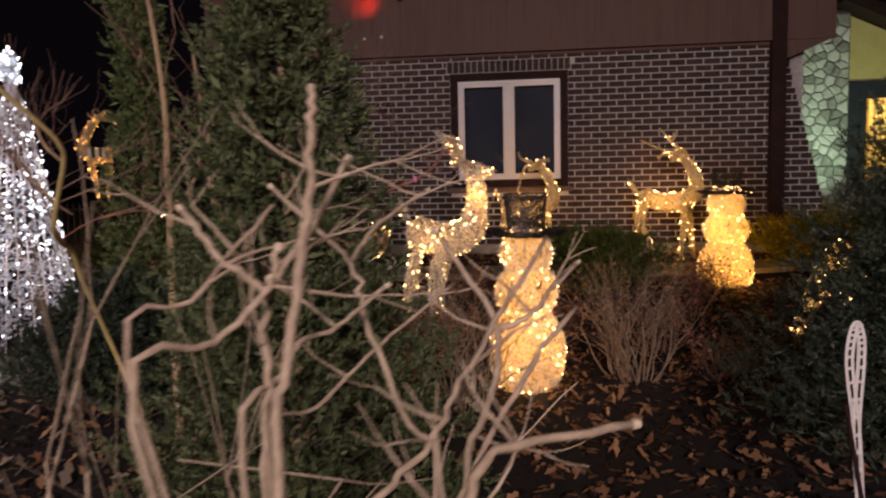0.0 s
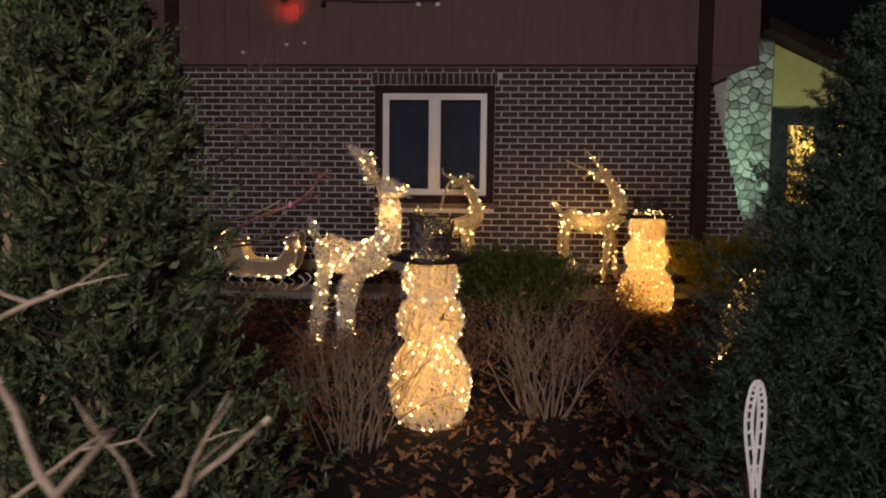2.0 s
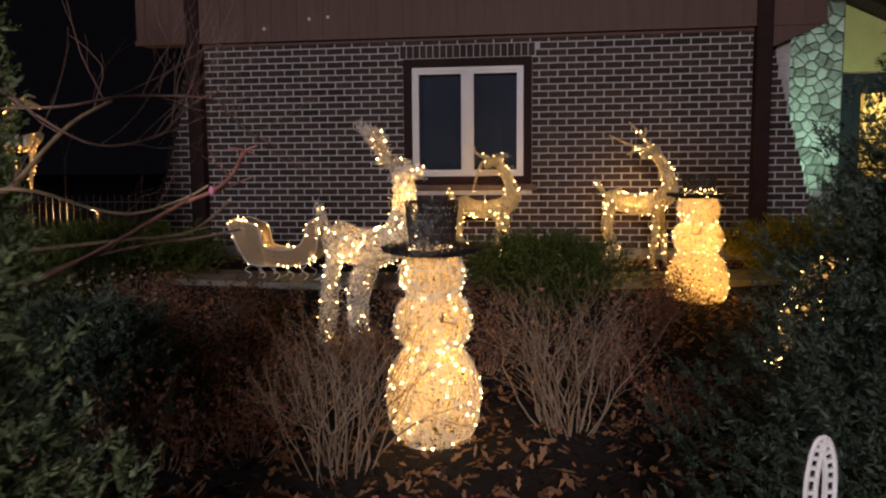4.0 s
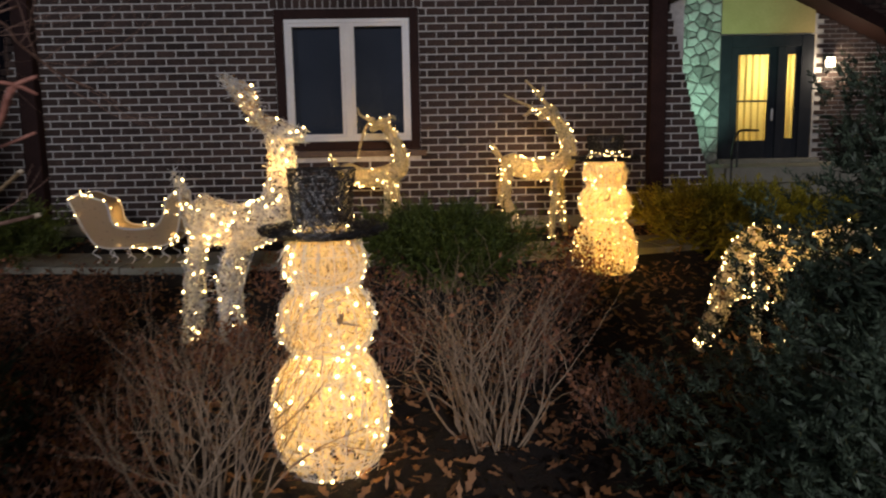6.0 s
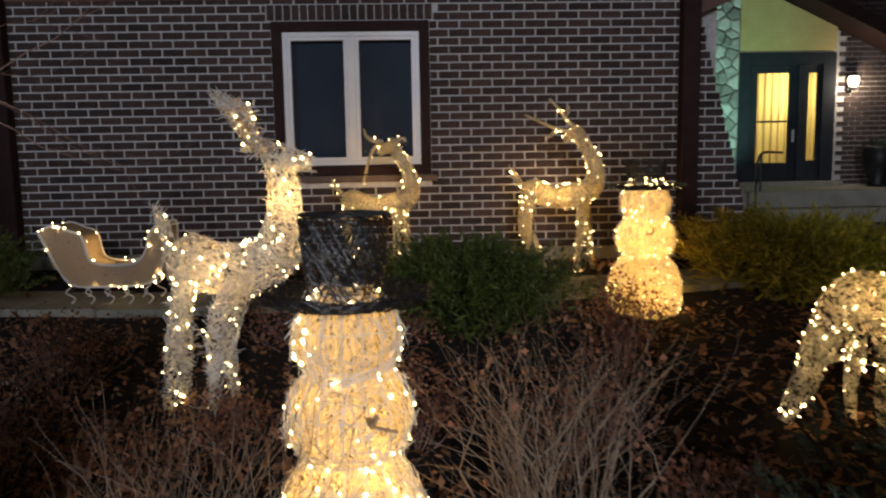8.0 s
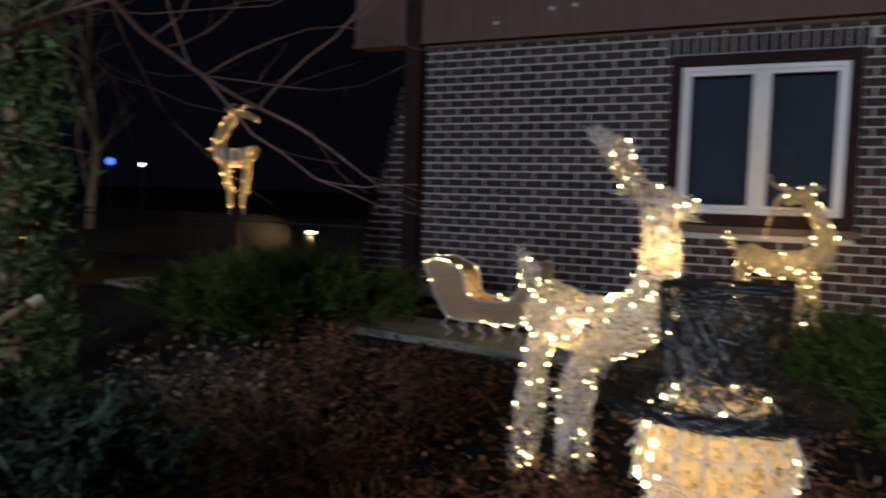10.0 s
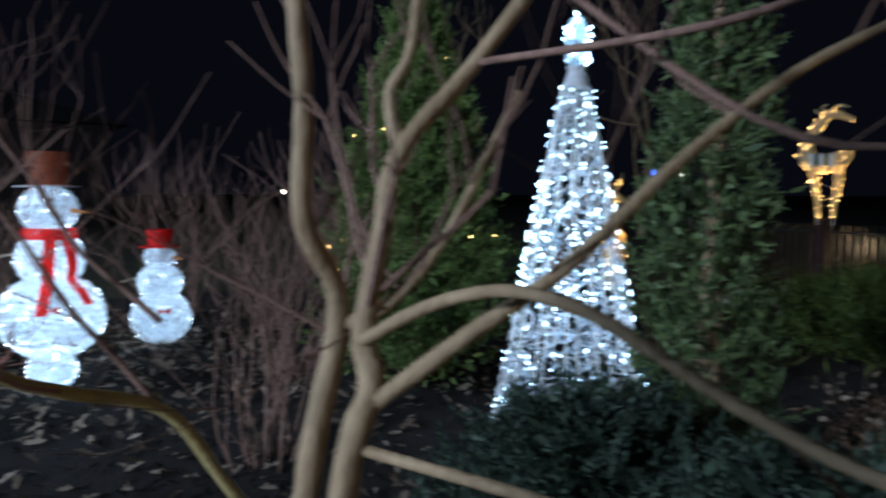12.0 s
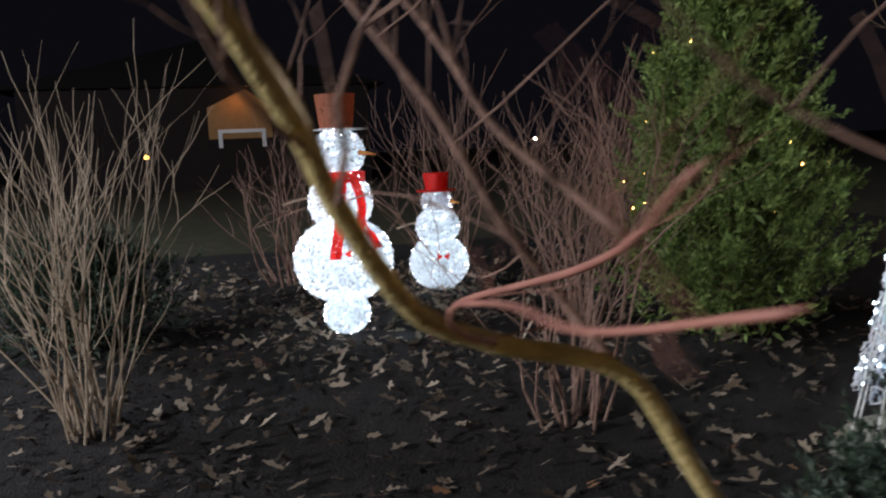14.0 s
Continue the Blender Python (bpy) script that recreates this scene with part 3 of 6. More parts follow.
def light_string(parent, shapes, n, seed, mat, r=0.0078, cable=0.5, lift=0.010):
    rnd = random.Random(seed)
    pts = surface_points(shapes, n, rnd, lift)
    b, c = Shape(), Shape()
    for p, nm in pts:
        b.bulb(p + nm * rnd.uniform(0, 0.012), r * rnd.uniform(0.6, 1.4))
    left = [p for p, _ in pts]
    cur = left.pop()
    while left and cable:
        i = min(range(len(left)), key=lambda k: (left[k] - cur).length_squared)
        nx = left.pop(i)
        if (nx - cur).length < 0.35:
            mid = (cur + nx) / 2 + Vector((rnd.uniform(-1, 1), rnd.uniform(-1, 1), rnd.uniform(-1, 0.3))) * 0.015
            c.tube([cur, mid, nx], 0.0025, 3, cap=False)
        cur = nx
    st = part("bulb_chain", b, mat, parent, "small glowing bulbs", kind="stuff")
    if c.v:
        part("cable", c, M_GREENWIRE, st, kind="stuff")
    return st


def threads(parent, shapes, n, seed, mat, length=0.09):
    """Loose threads wound over the figure."""
    rnd = random.Random(seed)
    s = Shape()
    for p, nm in surface_points(shapes, n, rnd, 0.003):
        a = nm.orthogonal().normalized()
        b = nm.cross(a)
        w = rnd.uniform(0, 6.28)
        d = a * math.cos(w) + b * math.sin(w)
        l = length * rnd.uniform(0.4, 1.1)
        s.tube([p - d * l, p + nm * 0.008, p + d * l], rnd.uniform(0.0012, 0.0028), 3, cap=False)
    return part("thread_wrap", s, mat, parent, kind="stuff")


def deer(label, at, turn, size, spine, radii, head, head_r, legs, antlers, bulbs, mat_bulb, seed, gz, n_threads=0, leg_r=0.05, tail=None, ears=(), antler_r=(0.028, 0.012)):
    root = thing("light_up_reindeer", label, "reindeer figure", "garden reindeer", at, turn)
    root.scale = (size, size, size)
    made = []

    def limb(name, pts, rr, sides, n=5):
        line = bend(pts, n)
        m = len(line)
        rads = [rr[0] + (rr[1] - rr[0]) * i / (m - 1) for i in range(m)] if len(rr) == 2 else None
        if rads is None:
            k = len(rr) - 1
            rads = []
            for i in range(m):
                u = i / (m - 1) * k
                j = min(int(u), k - 1)
                rads.append(rr[j] + (rr[j + 1] - rr[j]) * (u - j))
        s = Shape().tube(line, rads, sides)
        made.append(s)
        return part(name, s, gz, root, "", True)

    limb("body", spine, radii, 14)
    limb("head", head, head_r, 12)
    for l in legs:
        limb("leg", l, (leg_r * 1.5, leg_r * 0.62), 8)
    for a in antlers:
        limb("antler", a, antler_r, 6)
        if len(antler_r) > 2:
            threads(root, made[-1:], 60, seed + len(made), M_AMBERTHREAD, 0.06)
    for e in ears:
        limb("ear", e, (0.012, 0.035, 0.006), 6, 3)
    if tail:
        limb("tail", tail, (0.03, 0.045, 0.012), 6, 3)
    if n_threads:
        threads(root, made, n_threads, seed + 50, M_WHITEWIRE)
    light_string(root, made, bulbs, seed, mat_bulb)
    for l in legs:
        part("ground_stake", Shape().tube([(l[-1][0], l[-1][1], l[-1][2]), (l[-1][0], l[-1][1], -0.12)], 0.006, 4), M_WHITEWIRE, root)
    return root


main_deer = deer("ivory thread reindeer with raised head wound with warm lights", (-0.66, 8.0, ground_z(-0.66, 8.0) + 0.02), 4, 1.0,
    [(-0.37, 0, 1.04), (-0.27, 0, 1.00), (-0.06, 0, 0.93), (0.16, 0, 0.92), (0.32, 0, 1.02), (0.385, 0, 1.25), (0.38, 0, 1.5), (0.35, 0, 1.62)],
    (0.05, 0.172, 0.162, 0.17, 0.155, 0.115, 0.10, 0.075),
    [(0.26, 0, 1.63), (0.34, 0, 1.65), (0.45, 0, 1.63), (0.575, 0, 1.60)], (0.055, 0.085, 0.07, 0.045),
    [[(-0.26, 0.08, 0.95), (-0.32, 0.09, 0.6), (-0.31, 0.09, 0.32), (-0.36, 0.09, 0.0)], [(-0.24, -0.08, 0.95), (-0.31, -0.10, 0.6), (-0.36, -0.10, 0.32), (-0.40, -0.10, 0.02)],
     [(0.08, -0.09, 0.86), (-0.07, -0.10, 0.58), (-0.09, -0.10, 0.3), (-0.11, -0.10, 0.0)], [(0.10, 0.09, 0.86), (-0.02, 0.10, 0.5), (-0.03, 0.10, 0.25), (-0.02, 0.10, 0.0)]],
    [[(0.28, 0.05, 1.68), (0.16, 0.10, 1.84), (0.06, 0.14, 1.98), (-0.04, 0.12, 2.08)], [(0.28, -0.05, 1.68), (0.18, -0.12, 1.82), (0.10, -0.17, 1.93), (-0.02, -0.15, 2.04)],
     [(0.17, 0.10, 1.82), (0.14, 0.12, 1.93), (0.08, 0.10, 2.03)], [(0.19, -0.11, 1.80), (0.19, -0.14, 1.9), (0.13, -0.14, 2.0)]],
    150, M_BULB, 11, M_GAUZE2, 1500, 0.048, [(-0.36, 0, 1.12), (-0.40, 0, 1.22), (-0.43, 0, 1.34)], [[(0.26, 0.06, 1.7), (0.18, 0.14, 1.72), (0.1, 0.2, 1.7)]], (0.022, 0.05, 0.045, 0.01))
RIGHT = dict(
    spine=[(-0.42, 0, 0.97), (-0.3, 0, 0.94), (-0.05, 0, 0.86), (0.2, 0, 0.88), (0.40, 0, 0.98), (0.43, 0, 1.18), (0.34, 0, 1.40), (0.22, 0, 1.56)],
    radii=(0.05, 0.14, 0.125, 0.14, 0.13, 0.095, 0.075, 0.07),
    head=[(0.27, 0, 1.50), (0.22, -0.02, 1.58), (0.14, -0.08, 1.56), (0.06, -0.16, 1.50)], head_r=(0.06, 0.085, 0.065, 0.04),
    legs=[[(-0.34, 0.08, 0.9), (-0.40, 0.09, 0.55), (-0.34, 0.09, 0.3), (-0.44, 0.09, 0.05)], [(-0.32, -0.08, 0.9), (-0.36, -0.09, 0.55), (-0.25, -0.09, 0.28), (-0.16, -0.09, 0.02)],
          [(0.26, -0.08, 0.86), (0.25, -0.09, 0.5), (0.22, -0.09, 0.25), (0.22, -0.09, 0.0)], [(0.32, 0.08, 0.86), (0.36, 0.09, 0.5), (0.40, 0.09, 0.25), (0.43, 0.09, 0.0)]],
    antlers=[[(0.18, 0.04, 1.60), (0.04, 0.08, 1.62), (-0.15, 0.12, 1.70), (-0.36, 0.12, 1.80)], [(0.2, -0.02, 1.63), (0.08, -0.06, 1.74), (0.0, -0.1, 1.84), (-0.12, -0.1, 1.96)],
             [(0.0, 0.09, 1.64), (-0.06, 0.1, 1.56), (-0.12, 0.1, 1.54)], [(0.06, -0.07, 1.76), (0.10, -0.1, 1.82), (0.10, -0.1, 1.88)]],
    tail=[(-0.42, 0, 1.02), (-0.50, 0, 1.12), (-0.53, 0, 1.2)])
deer("golden thread reindeer with swept antlers beside the brick wall", (2.22, 11.68, ground_z(2.22, 11.68)), 0, 1.0, bulbs=110, mat_bulb=M_BULB, seed=21, gz=M_GAUZE, n_threads=120, leg_r=0.045, **RIGHT)
deer("golden thread reindeer with turned head below the window", (0.14, 11.72, ground_z(0.14, 11.72)), 0, 0.93, bulbs=90, mat_bulb=M_BULB, seed=31, gz=M_GAUZE, n_threads=100, leg_r=0.045,
     **dict(RIGHT, antlers=[[(0.18, 0.04, 1.60), (0.0, 0.06, 1.58), (-0.10, 0.06, 1.35), (-0.16, 0.06, 1.12)], [(0.1, -0.02, 1.63), (-0.02, -0.06, 1.66), (-0.10, -0.1, 1.72), (-0.12, -0.1, 1.80)], [(0.22, -0.04, 1.6), (0.33, -0.08, 1.68), (0.38, -0.1, 1.64)]]))
stump = thing("tree_stump", "dark weathered tree stump under the amber reindeer", "stump", at=(-7.45, 12.5, ground_z(-7.45, 12.5) - 0.1))
part("trunk", Shape().lathe(0, 0, [(0.22, 0), (0.12, 0.2), (0.09, 0.7), (0.08, 1.15), (0.0, 1.17)], 14, 0, 0.25), M_TRIM, stump, "", True)
far_deer = deer("small amber-lit reindeer with a striped saddle on a stump", (-7.45, 12.5, 1.44), 44, 0.86,
    [(0.40, 0, 1.06), (0.28, 0, 0.95), (0.04, 0, 0.86), (-0.18, 0, 0.90), (-0.25, 0, 1.08), (-0.18, 0, 1.32), (-0.06, 0, 1.50), (0.04, 0, 1.58)],
    (0.05, 0.13, 0.15, 0.15, 0.11, 0.085, 0.08, 0.06), [(-0.04, 0, 1.58), (0.08, 0, 1.63), (0.24, 0, 1.60), (0.40, 0, 1.53)], (0.05, 0.08, 0.06, 0.04),
    [[(-0.14, 0.08, 0.82), (-0.10, 0.09, 0.5), (-0.05, 0.09, 0.25), (-0.04, 0.08, 0.0)], [(-0.18, -0.08, 0.82), (-0.12, -0.09, 0.5), (-0.07, -0.09, 0.25), (-0.07, -0.08, 0.0)],
     [(0.20, -0.08, 0.84), (0.20, -0.09, 0.5), (0.16, -0.09, 0.25), (0.15, -0.08, 0.0)], [(0.24, 0.08, 0.84), (0.22, 0.09, 0.5), (0.18, 0.09, 0.25), (0.17, 0.08, 0.0)]],
    [[(0.02, 0.04, 1.66), (-0.04, 0.08, 1.74), (0.02, 0.1, 1.80)], [(0.08, -0.04, 1.68), (0.18, -0.08, 1.76), (0.32, -0.1, 1.72)], [(0.0, 0.02, 1.62), (-0.10, 0.05, 1.66), (-0.14, 0.06, 1.72)]], 130, M_AMBERBULB, 41, M_GAUZE, 0, 0.045,
    tail=[(-0.28, 0, 0.96), (-0.36, 0, 0.99), (-0.42, 0, 0.96)])
sad = Shape()
for i in range(5):
    sad.box(-0.22 + i * 0.07, -0.165, 0.80, -0.16 + i * 0.07, 0.165, 1.005, i % 2, 0.01)
part("saddle", sad, [M_WHITEWIRE, M_JUNIPER], far_deer, "green and white striped saddle cloth")
deer("white thread reindeer grazing with lowered head, wound with bright lights", (3.55, 7.35, ground_z(3.5, 7.3)), 180, 0.92,
    [(-0.55, 0, 0.92), (-0.4, 0, 0.92), (-0.1, 0, 0.86), (0.2, 0, 0.88), (0.38, 0, 0.92), (0.52, 0, 0.78), (0.62, 0, 0.55), (0.68, 0, 0.38)],
    (0.06, 0.17, 0.15, 0.16, 0.15, 0.12, 0.10, 0.07), [(0.62, 0, 0.42), (0.70, 0, 0.32), (0.77, 0, 0.2), (0.82, 0, 0.08)], (0.06, 0.09, 0.07, 0.045),
    [[(-0.4, 0.1, 0.85), (-0.46, 0.11, 0.5), (-0.42, 0.11, 0.25), (-0.46, 0.11, 0.0)], [(-0.38, -0.1, 0.85), (-0.4, -0.11, 0.5), (-0.36, -0.11, 0.25), (-0.4, -0.11, 0.0)],
     [(0.3, -0.1, 0.8), (0.3, -0.11, 0.5), (0.32, -0.11, 0.25), (0.3, -0.11, 0.0)], [(0.28, 0.1, 0.8), (0.22, 0.11, 0.5), (0.24, 0.11, 0.25), (0.2, 0.11, 0.0)]],
    [[(0.58, 0.05, 0.5), (0.52, 0.16, 0.56), (0.5, 0.2, 0.68)], [(0.58, -0.05, 0.5), (0.5, -0.16, 0.54), (0.48, -0.2, 0.66)]], 150, M_BULB, 51, M_GAUZE2, 120, 0.05)
deer("amber-lit reindeer standing far back among the conifers", (-9.4, 10.5, ground_z(-9.4, 10.5)), 150, 0.9, bulbs=110, mat_bulb=M_AMBERBULB, seed=61, gz=M_GAUZE, leg_r=0.045, **RIGHT)


def ball_profile(balls):
    """A stack of flattened balls, waisted where they meet: rows of centre height, radius, half height."""
    prof = []
    z0, z1 = balls[0][0] - balls[0][2] * 0.92, balls[-1][0] + balls[-1][2] * 0.85
    n = 64
    for i in range(n + 1):
        z = z0 + (z1 - z0) * i / n
        r = 0.0
        for c, rr, hh in balls:
            u = (z - c) / hh
            if abs(u) < 1:
                r = max(r, rr * (1 - u * u) ** 0.5)
        prof.append((max(r, 0.02), z))
    return prof


def wire_hat(root, z, brim, top_r, base_r, h, mat, seed, turns=480, tilt=0.0):
    rnd = random.Random(seed)
    crown, rim = Shape(), Shape()
    for i in range(turns):
        a, zz = rnd.uniform(0, 6.28), rnd.uniform(0, h)
        d, l = rnd.uniform(-0.7, 0.7), rnd.uniform(0.25, 0.8)
        pts = []
        for k in range(5):
            w = a + l * (k / 4 - 0.5)
            q = min(max(zz + d * l * 0.12 * (k - 2), 0), h)
            r = base_r + (top_r - base_r) * q / h + rnd.uniform(-0.008, 0.008)
            pts.append((r * math.cos(w), r * math.sin(w), z + q + tilt * r * math.cos(w)))
        crown.tube(pts, rnd.uniform(0.0012, 0.0028), 3, cap=False)
    for i in range(turns // 5):
        a, r0 = rnd.uniform(0, 6.28), rnd.uniform(0, top_r)
        crown.tube([(r0 * math.cos(a), r0 * math.sin(a), z + h), (top_r * math.cos(a + 1), top_r * math.sin(a + 1), z + h)], 0.003, 3, cap=False)
    for i in range(turns):
        a, r = rnd.uniform(0, 6.28), rnd.uniform(base_r, brim)
        l, dr = rnd.uniform(0.3, 1.1), rnd.uniform(-0.05, 0.05)
        pts = []
        for k in range(6):
            w = a + l * (k / 5 - 0.5)
            q = min(max(r + dr * (k - 2.5) / 2.5, base_r * 0.9), brim) + rnd.uniform(-0.006, 0.006)
            pts.append((q * math.cos(w), q * math.sin(w), z - 0.01 + rnd.uniform(-0.02, 0.022) + 0.03 * ((q - base_r) / max(brim - base_r, 0.01)) ** 2))
        rim.tube(pts, rnd.uniform(0.0013, 0.0028), 3, cap=False)
    c = part("hat_crown", crown, mat, root, "black tinsel wire top hat")
    part("brim", rim, mat, c)
    return crown


def wicker_snowman(label, x, y, z, k, w, seed, bulbs, lit_hat=False):
    """k sets its height, w its girth."""
    root = thing("light_up_snowman", label, "snowman figure", "wicker snowmen", (x, y, z), seed * 37 % 360)
    names = (("lower_ball", (0.31 * k, 0.290 * w, 0.385 * k)), ("middle_ball", (0.795 * k, 0.232 * w, 0.215 * k)), ("head", (1.09 * k, 0.192 * w, 0.20 * k)))
    made = []
    allb = [b for _, b in names]
    prof = ball_profile(allb)
    cuts = (0.66 * k, 0.955 * k, 9)
    lo = -9
    for (nm, b), hi in zip(names, cuts):
        pr = [q for q in prof if lo - 0.02 * k <= q[1] <= hi + 0.02 * k]
        s = Shape().lathe(0, 0, pr, 32, 0, 0.03)
        made.append(s)
        body = part(nm, s, M_GAUZE, root, "", True)
        ribs = Shape()
        for i in range(16):
            q = 2 * math.pi * i / 16
            ribs.tube([(r * 1.01 * math.cos(q), r * 1.01 * math.sin(q), zz) for r, zz in pr[::2]], 0.004, 4, cap=False)
        for q in pr[2::7]:
            ribs.tube([(q[0] * 1.01 * math.cos(a * 0.2618), q[0] * 1.01 * math.sin(a * 0.2618), q[1]) for a in range(25)], 0.0035, 4, cap=False)
        part("wire_ribs", ribs, M_WHITEWIRE, body, kind="stuff")
        lo = hi
    threads(root, made, 900, seed + 5, M_GREENWIRE, 0.12)
    light_string(root, made, bulbs, seed, M_BULB, 0.0064)
    crown_shape = wire_hat(root, 1.24 * k, 0.315 * w, 0.162 * w, 0.135 * w, 0.31 * k * (0.75 if lit_hat else 1), M_HAT, seed + 9)
    if lit_hat:
        ring = Shape().lathe(0, 0, [(0.15 * w, 1.32 * k), (0.17 * w, 1.27 * k), (0.27 * w, 1.25 * k), (0.29 * w, 1.26 * k)], 20)
        light_string(root, [ring], 46, seed + 2, M_BULB, 0.0075)
    for s in (-1, 1):
        arms = Shape().tube(bend([(s * 0.24 * k, 0, 0.85 * k), (s * 0.34 * k, 0.02, 0.86 * k), (s * 0.42 * k, 0.03, 0.92 * k)], 4), [0.010] * 9, 5)
        arms.tube([(s * 0.34 * k, 0.02, 0.86 * k), (s * 0.40 * k, -0.05, 0.85 * k)], 0.006, 4)
        part("twig_arm", arms, M_TWIG, root)
    return root


wicker_snowman("glowing wicker snowman with a black wire top hat, in leaf litter", 0.33, 5.75, ground_z(0.33, 5.75) - 0.03, 1.0, 1.0, 3, 150)
wicker_snowman("glowing wicker snowman with a crushed wire hat beside the golden juniper", 2.72, 9.97, ground_z(2.72, 9.97) - 0.14, 1.05, 1.15, 7, 150, True)
# Lamps added for the bulbs' light; two float between wall reindeer and brick.
for n, (x, y, z, w, c) in enumerate((
        (0.33, 5.75, 0.36, 4.6, WARM), (0.33, 5.75, 0.64, 3.0, WARM), (0.33, 5.75, 1.04, 1.1, WARM),
        (2.72, 9.97, 0.42, 9.5, WARM), (2.72, 9.97, 0.90, 5.5, WARM), (2.72, 9.97, 1.2, 2.4, WARM),
        (-0.75, 8.0, 0.95, 1.3, WARM), (-0.27, 8.0, 1.45, 2.0, WARM), (2.2, 11.95, 1.25, 10.0, WARM), (0.15, 11.98, 1.3, 5.0, WARM),
        (-2.5, 10.6, 0.85, 1.0, WARM), (-7.45, 12.5, 2.2, 3.0, AMBER), (3.45, 7.35, 0.95, 5.0, WARM), (-9.4, 10.5, 1.1, 3.0, AMBER),
        (-7.3, 3.06, 0.72, 2.9, COOL), (-7.3, 3.06, 1.20, 1.25, COOL), (-7.3, 3.06, 1.60, 0.4, COOL), (-6.97, 3.06, 0.36, 0.4, COOL), (-8.8, 4.05, 0.42, 1.2, COOL), (-8.8, 4.05, 0.82, 0.6, COOL),
        (-4.2, 6.09, 0.95, 5.5, COOL), (-4.2, 6.09, 1.75, 1.8, COOL))):
    point("figure_light", x, y, z, w, c, 0.05)


def sleigh():
    x0, y0, z0 = -2.6, 10.6, ground_z(-2.6, 10.6)
    root = thing("light_up_sleigh", "small wire sleigh outlined with warm lights beside the walk", "sleigh figure", "", (x0 + 0.17, y0, z0), 0)
    root.scale = (0.94, 0.94, 0.94)
    # side outline: high curled back, low seat, curled dash
    out = bend([(a, 0, b) for a, b in ((-0.66, 0.80), (-0.50, 0.86), (-0.34, 0.80), (-0.22, 0.74), (-0.16, 0.50), (0.02, 0.44), (0.30, 0.46), (0.42, 0.58), (0.48, 0.78), (0.62, 0.86), (0.62, 0.62), (0.56, 0.36), (0.40, 0.24), (0.0, 0.22), (-0.34, 0.24), (-0.48, 0.42), (-0.66, 0.80))], 4)
    rim_pts = []
    for y in (-0.2, 0.2):
        c = (0.05, y, 0.36)
        side = Shape()
        n = len(out) - 1
        vs = [(p.x, y, p.z) for p in out[:-1]]
        lower = [(p.x * 0.8, y * 1.05, 0.24 + (p.z - 0.24) * 0.35) for p in out[:-1]]
        side.add(vs + lower, [(i, (i + 1) % n, n + (i + 1) % n, n + i) for i in range(n)])
        side.add(lower, [tuple(range(n))])
        ob = part("side_panel", side, M_CLOTH, root)
        rim = Shape().tube([(p.x, y, p.z) for p in out], 0.014, 6, cap=False)
        part("rim", rim, M_WHITEWIRE, ob)
        rim_pts.append(rim)
    skin = Shape()
    m = len(out)
    vs = [(p.x, -0.2, p.z) for p in out] + [(p.x, 0.2, p.z) for p in out]
    skin.add(vs, [(i, i + 1, m + i + 1, m + i) for i in range(m - 1)])
    part("shell", skin, M_CLOTH, root)
    for y in (-0.2, 0.2):
        r = Shape().tube(bend([(-0.56, y, 0.02), (-0.2, y, 0.0), (0.3, y, 0.0), (0.6, y, 0.04), (0.72, y, 0.16), (0.64, y, 0.24)], 5), 0.012, 5)
        for k in range(5):
            x = -0.4 + k * 0.2
            r.tube(bend([(x, y, 0.01), (x + 0.07, y, 0.10), (x - 0.02, y, 0.16), (x + 0.05, y, 0.23)], 4), 0.008, 4)
        part("runner", r, M_WHITEWIRE, root)
    light_string(root, rim_pts, 64, 71, M_BULB, 0.009)


sleigh()


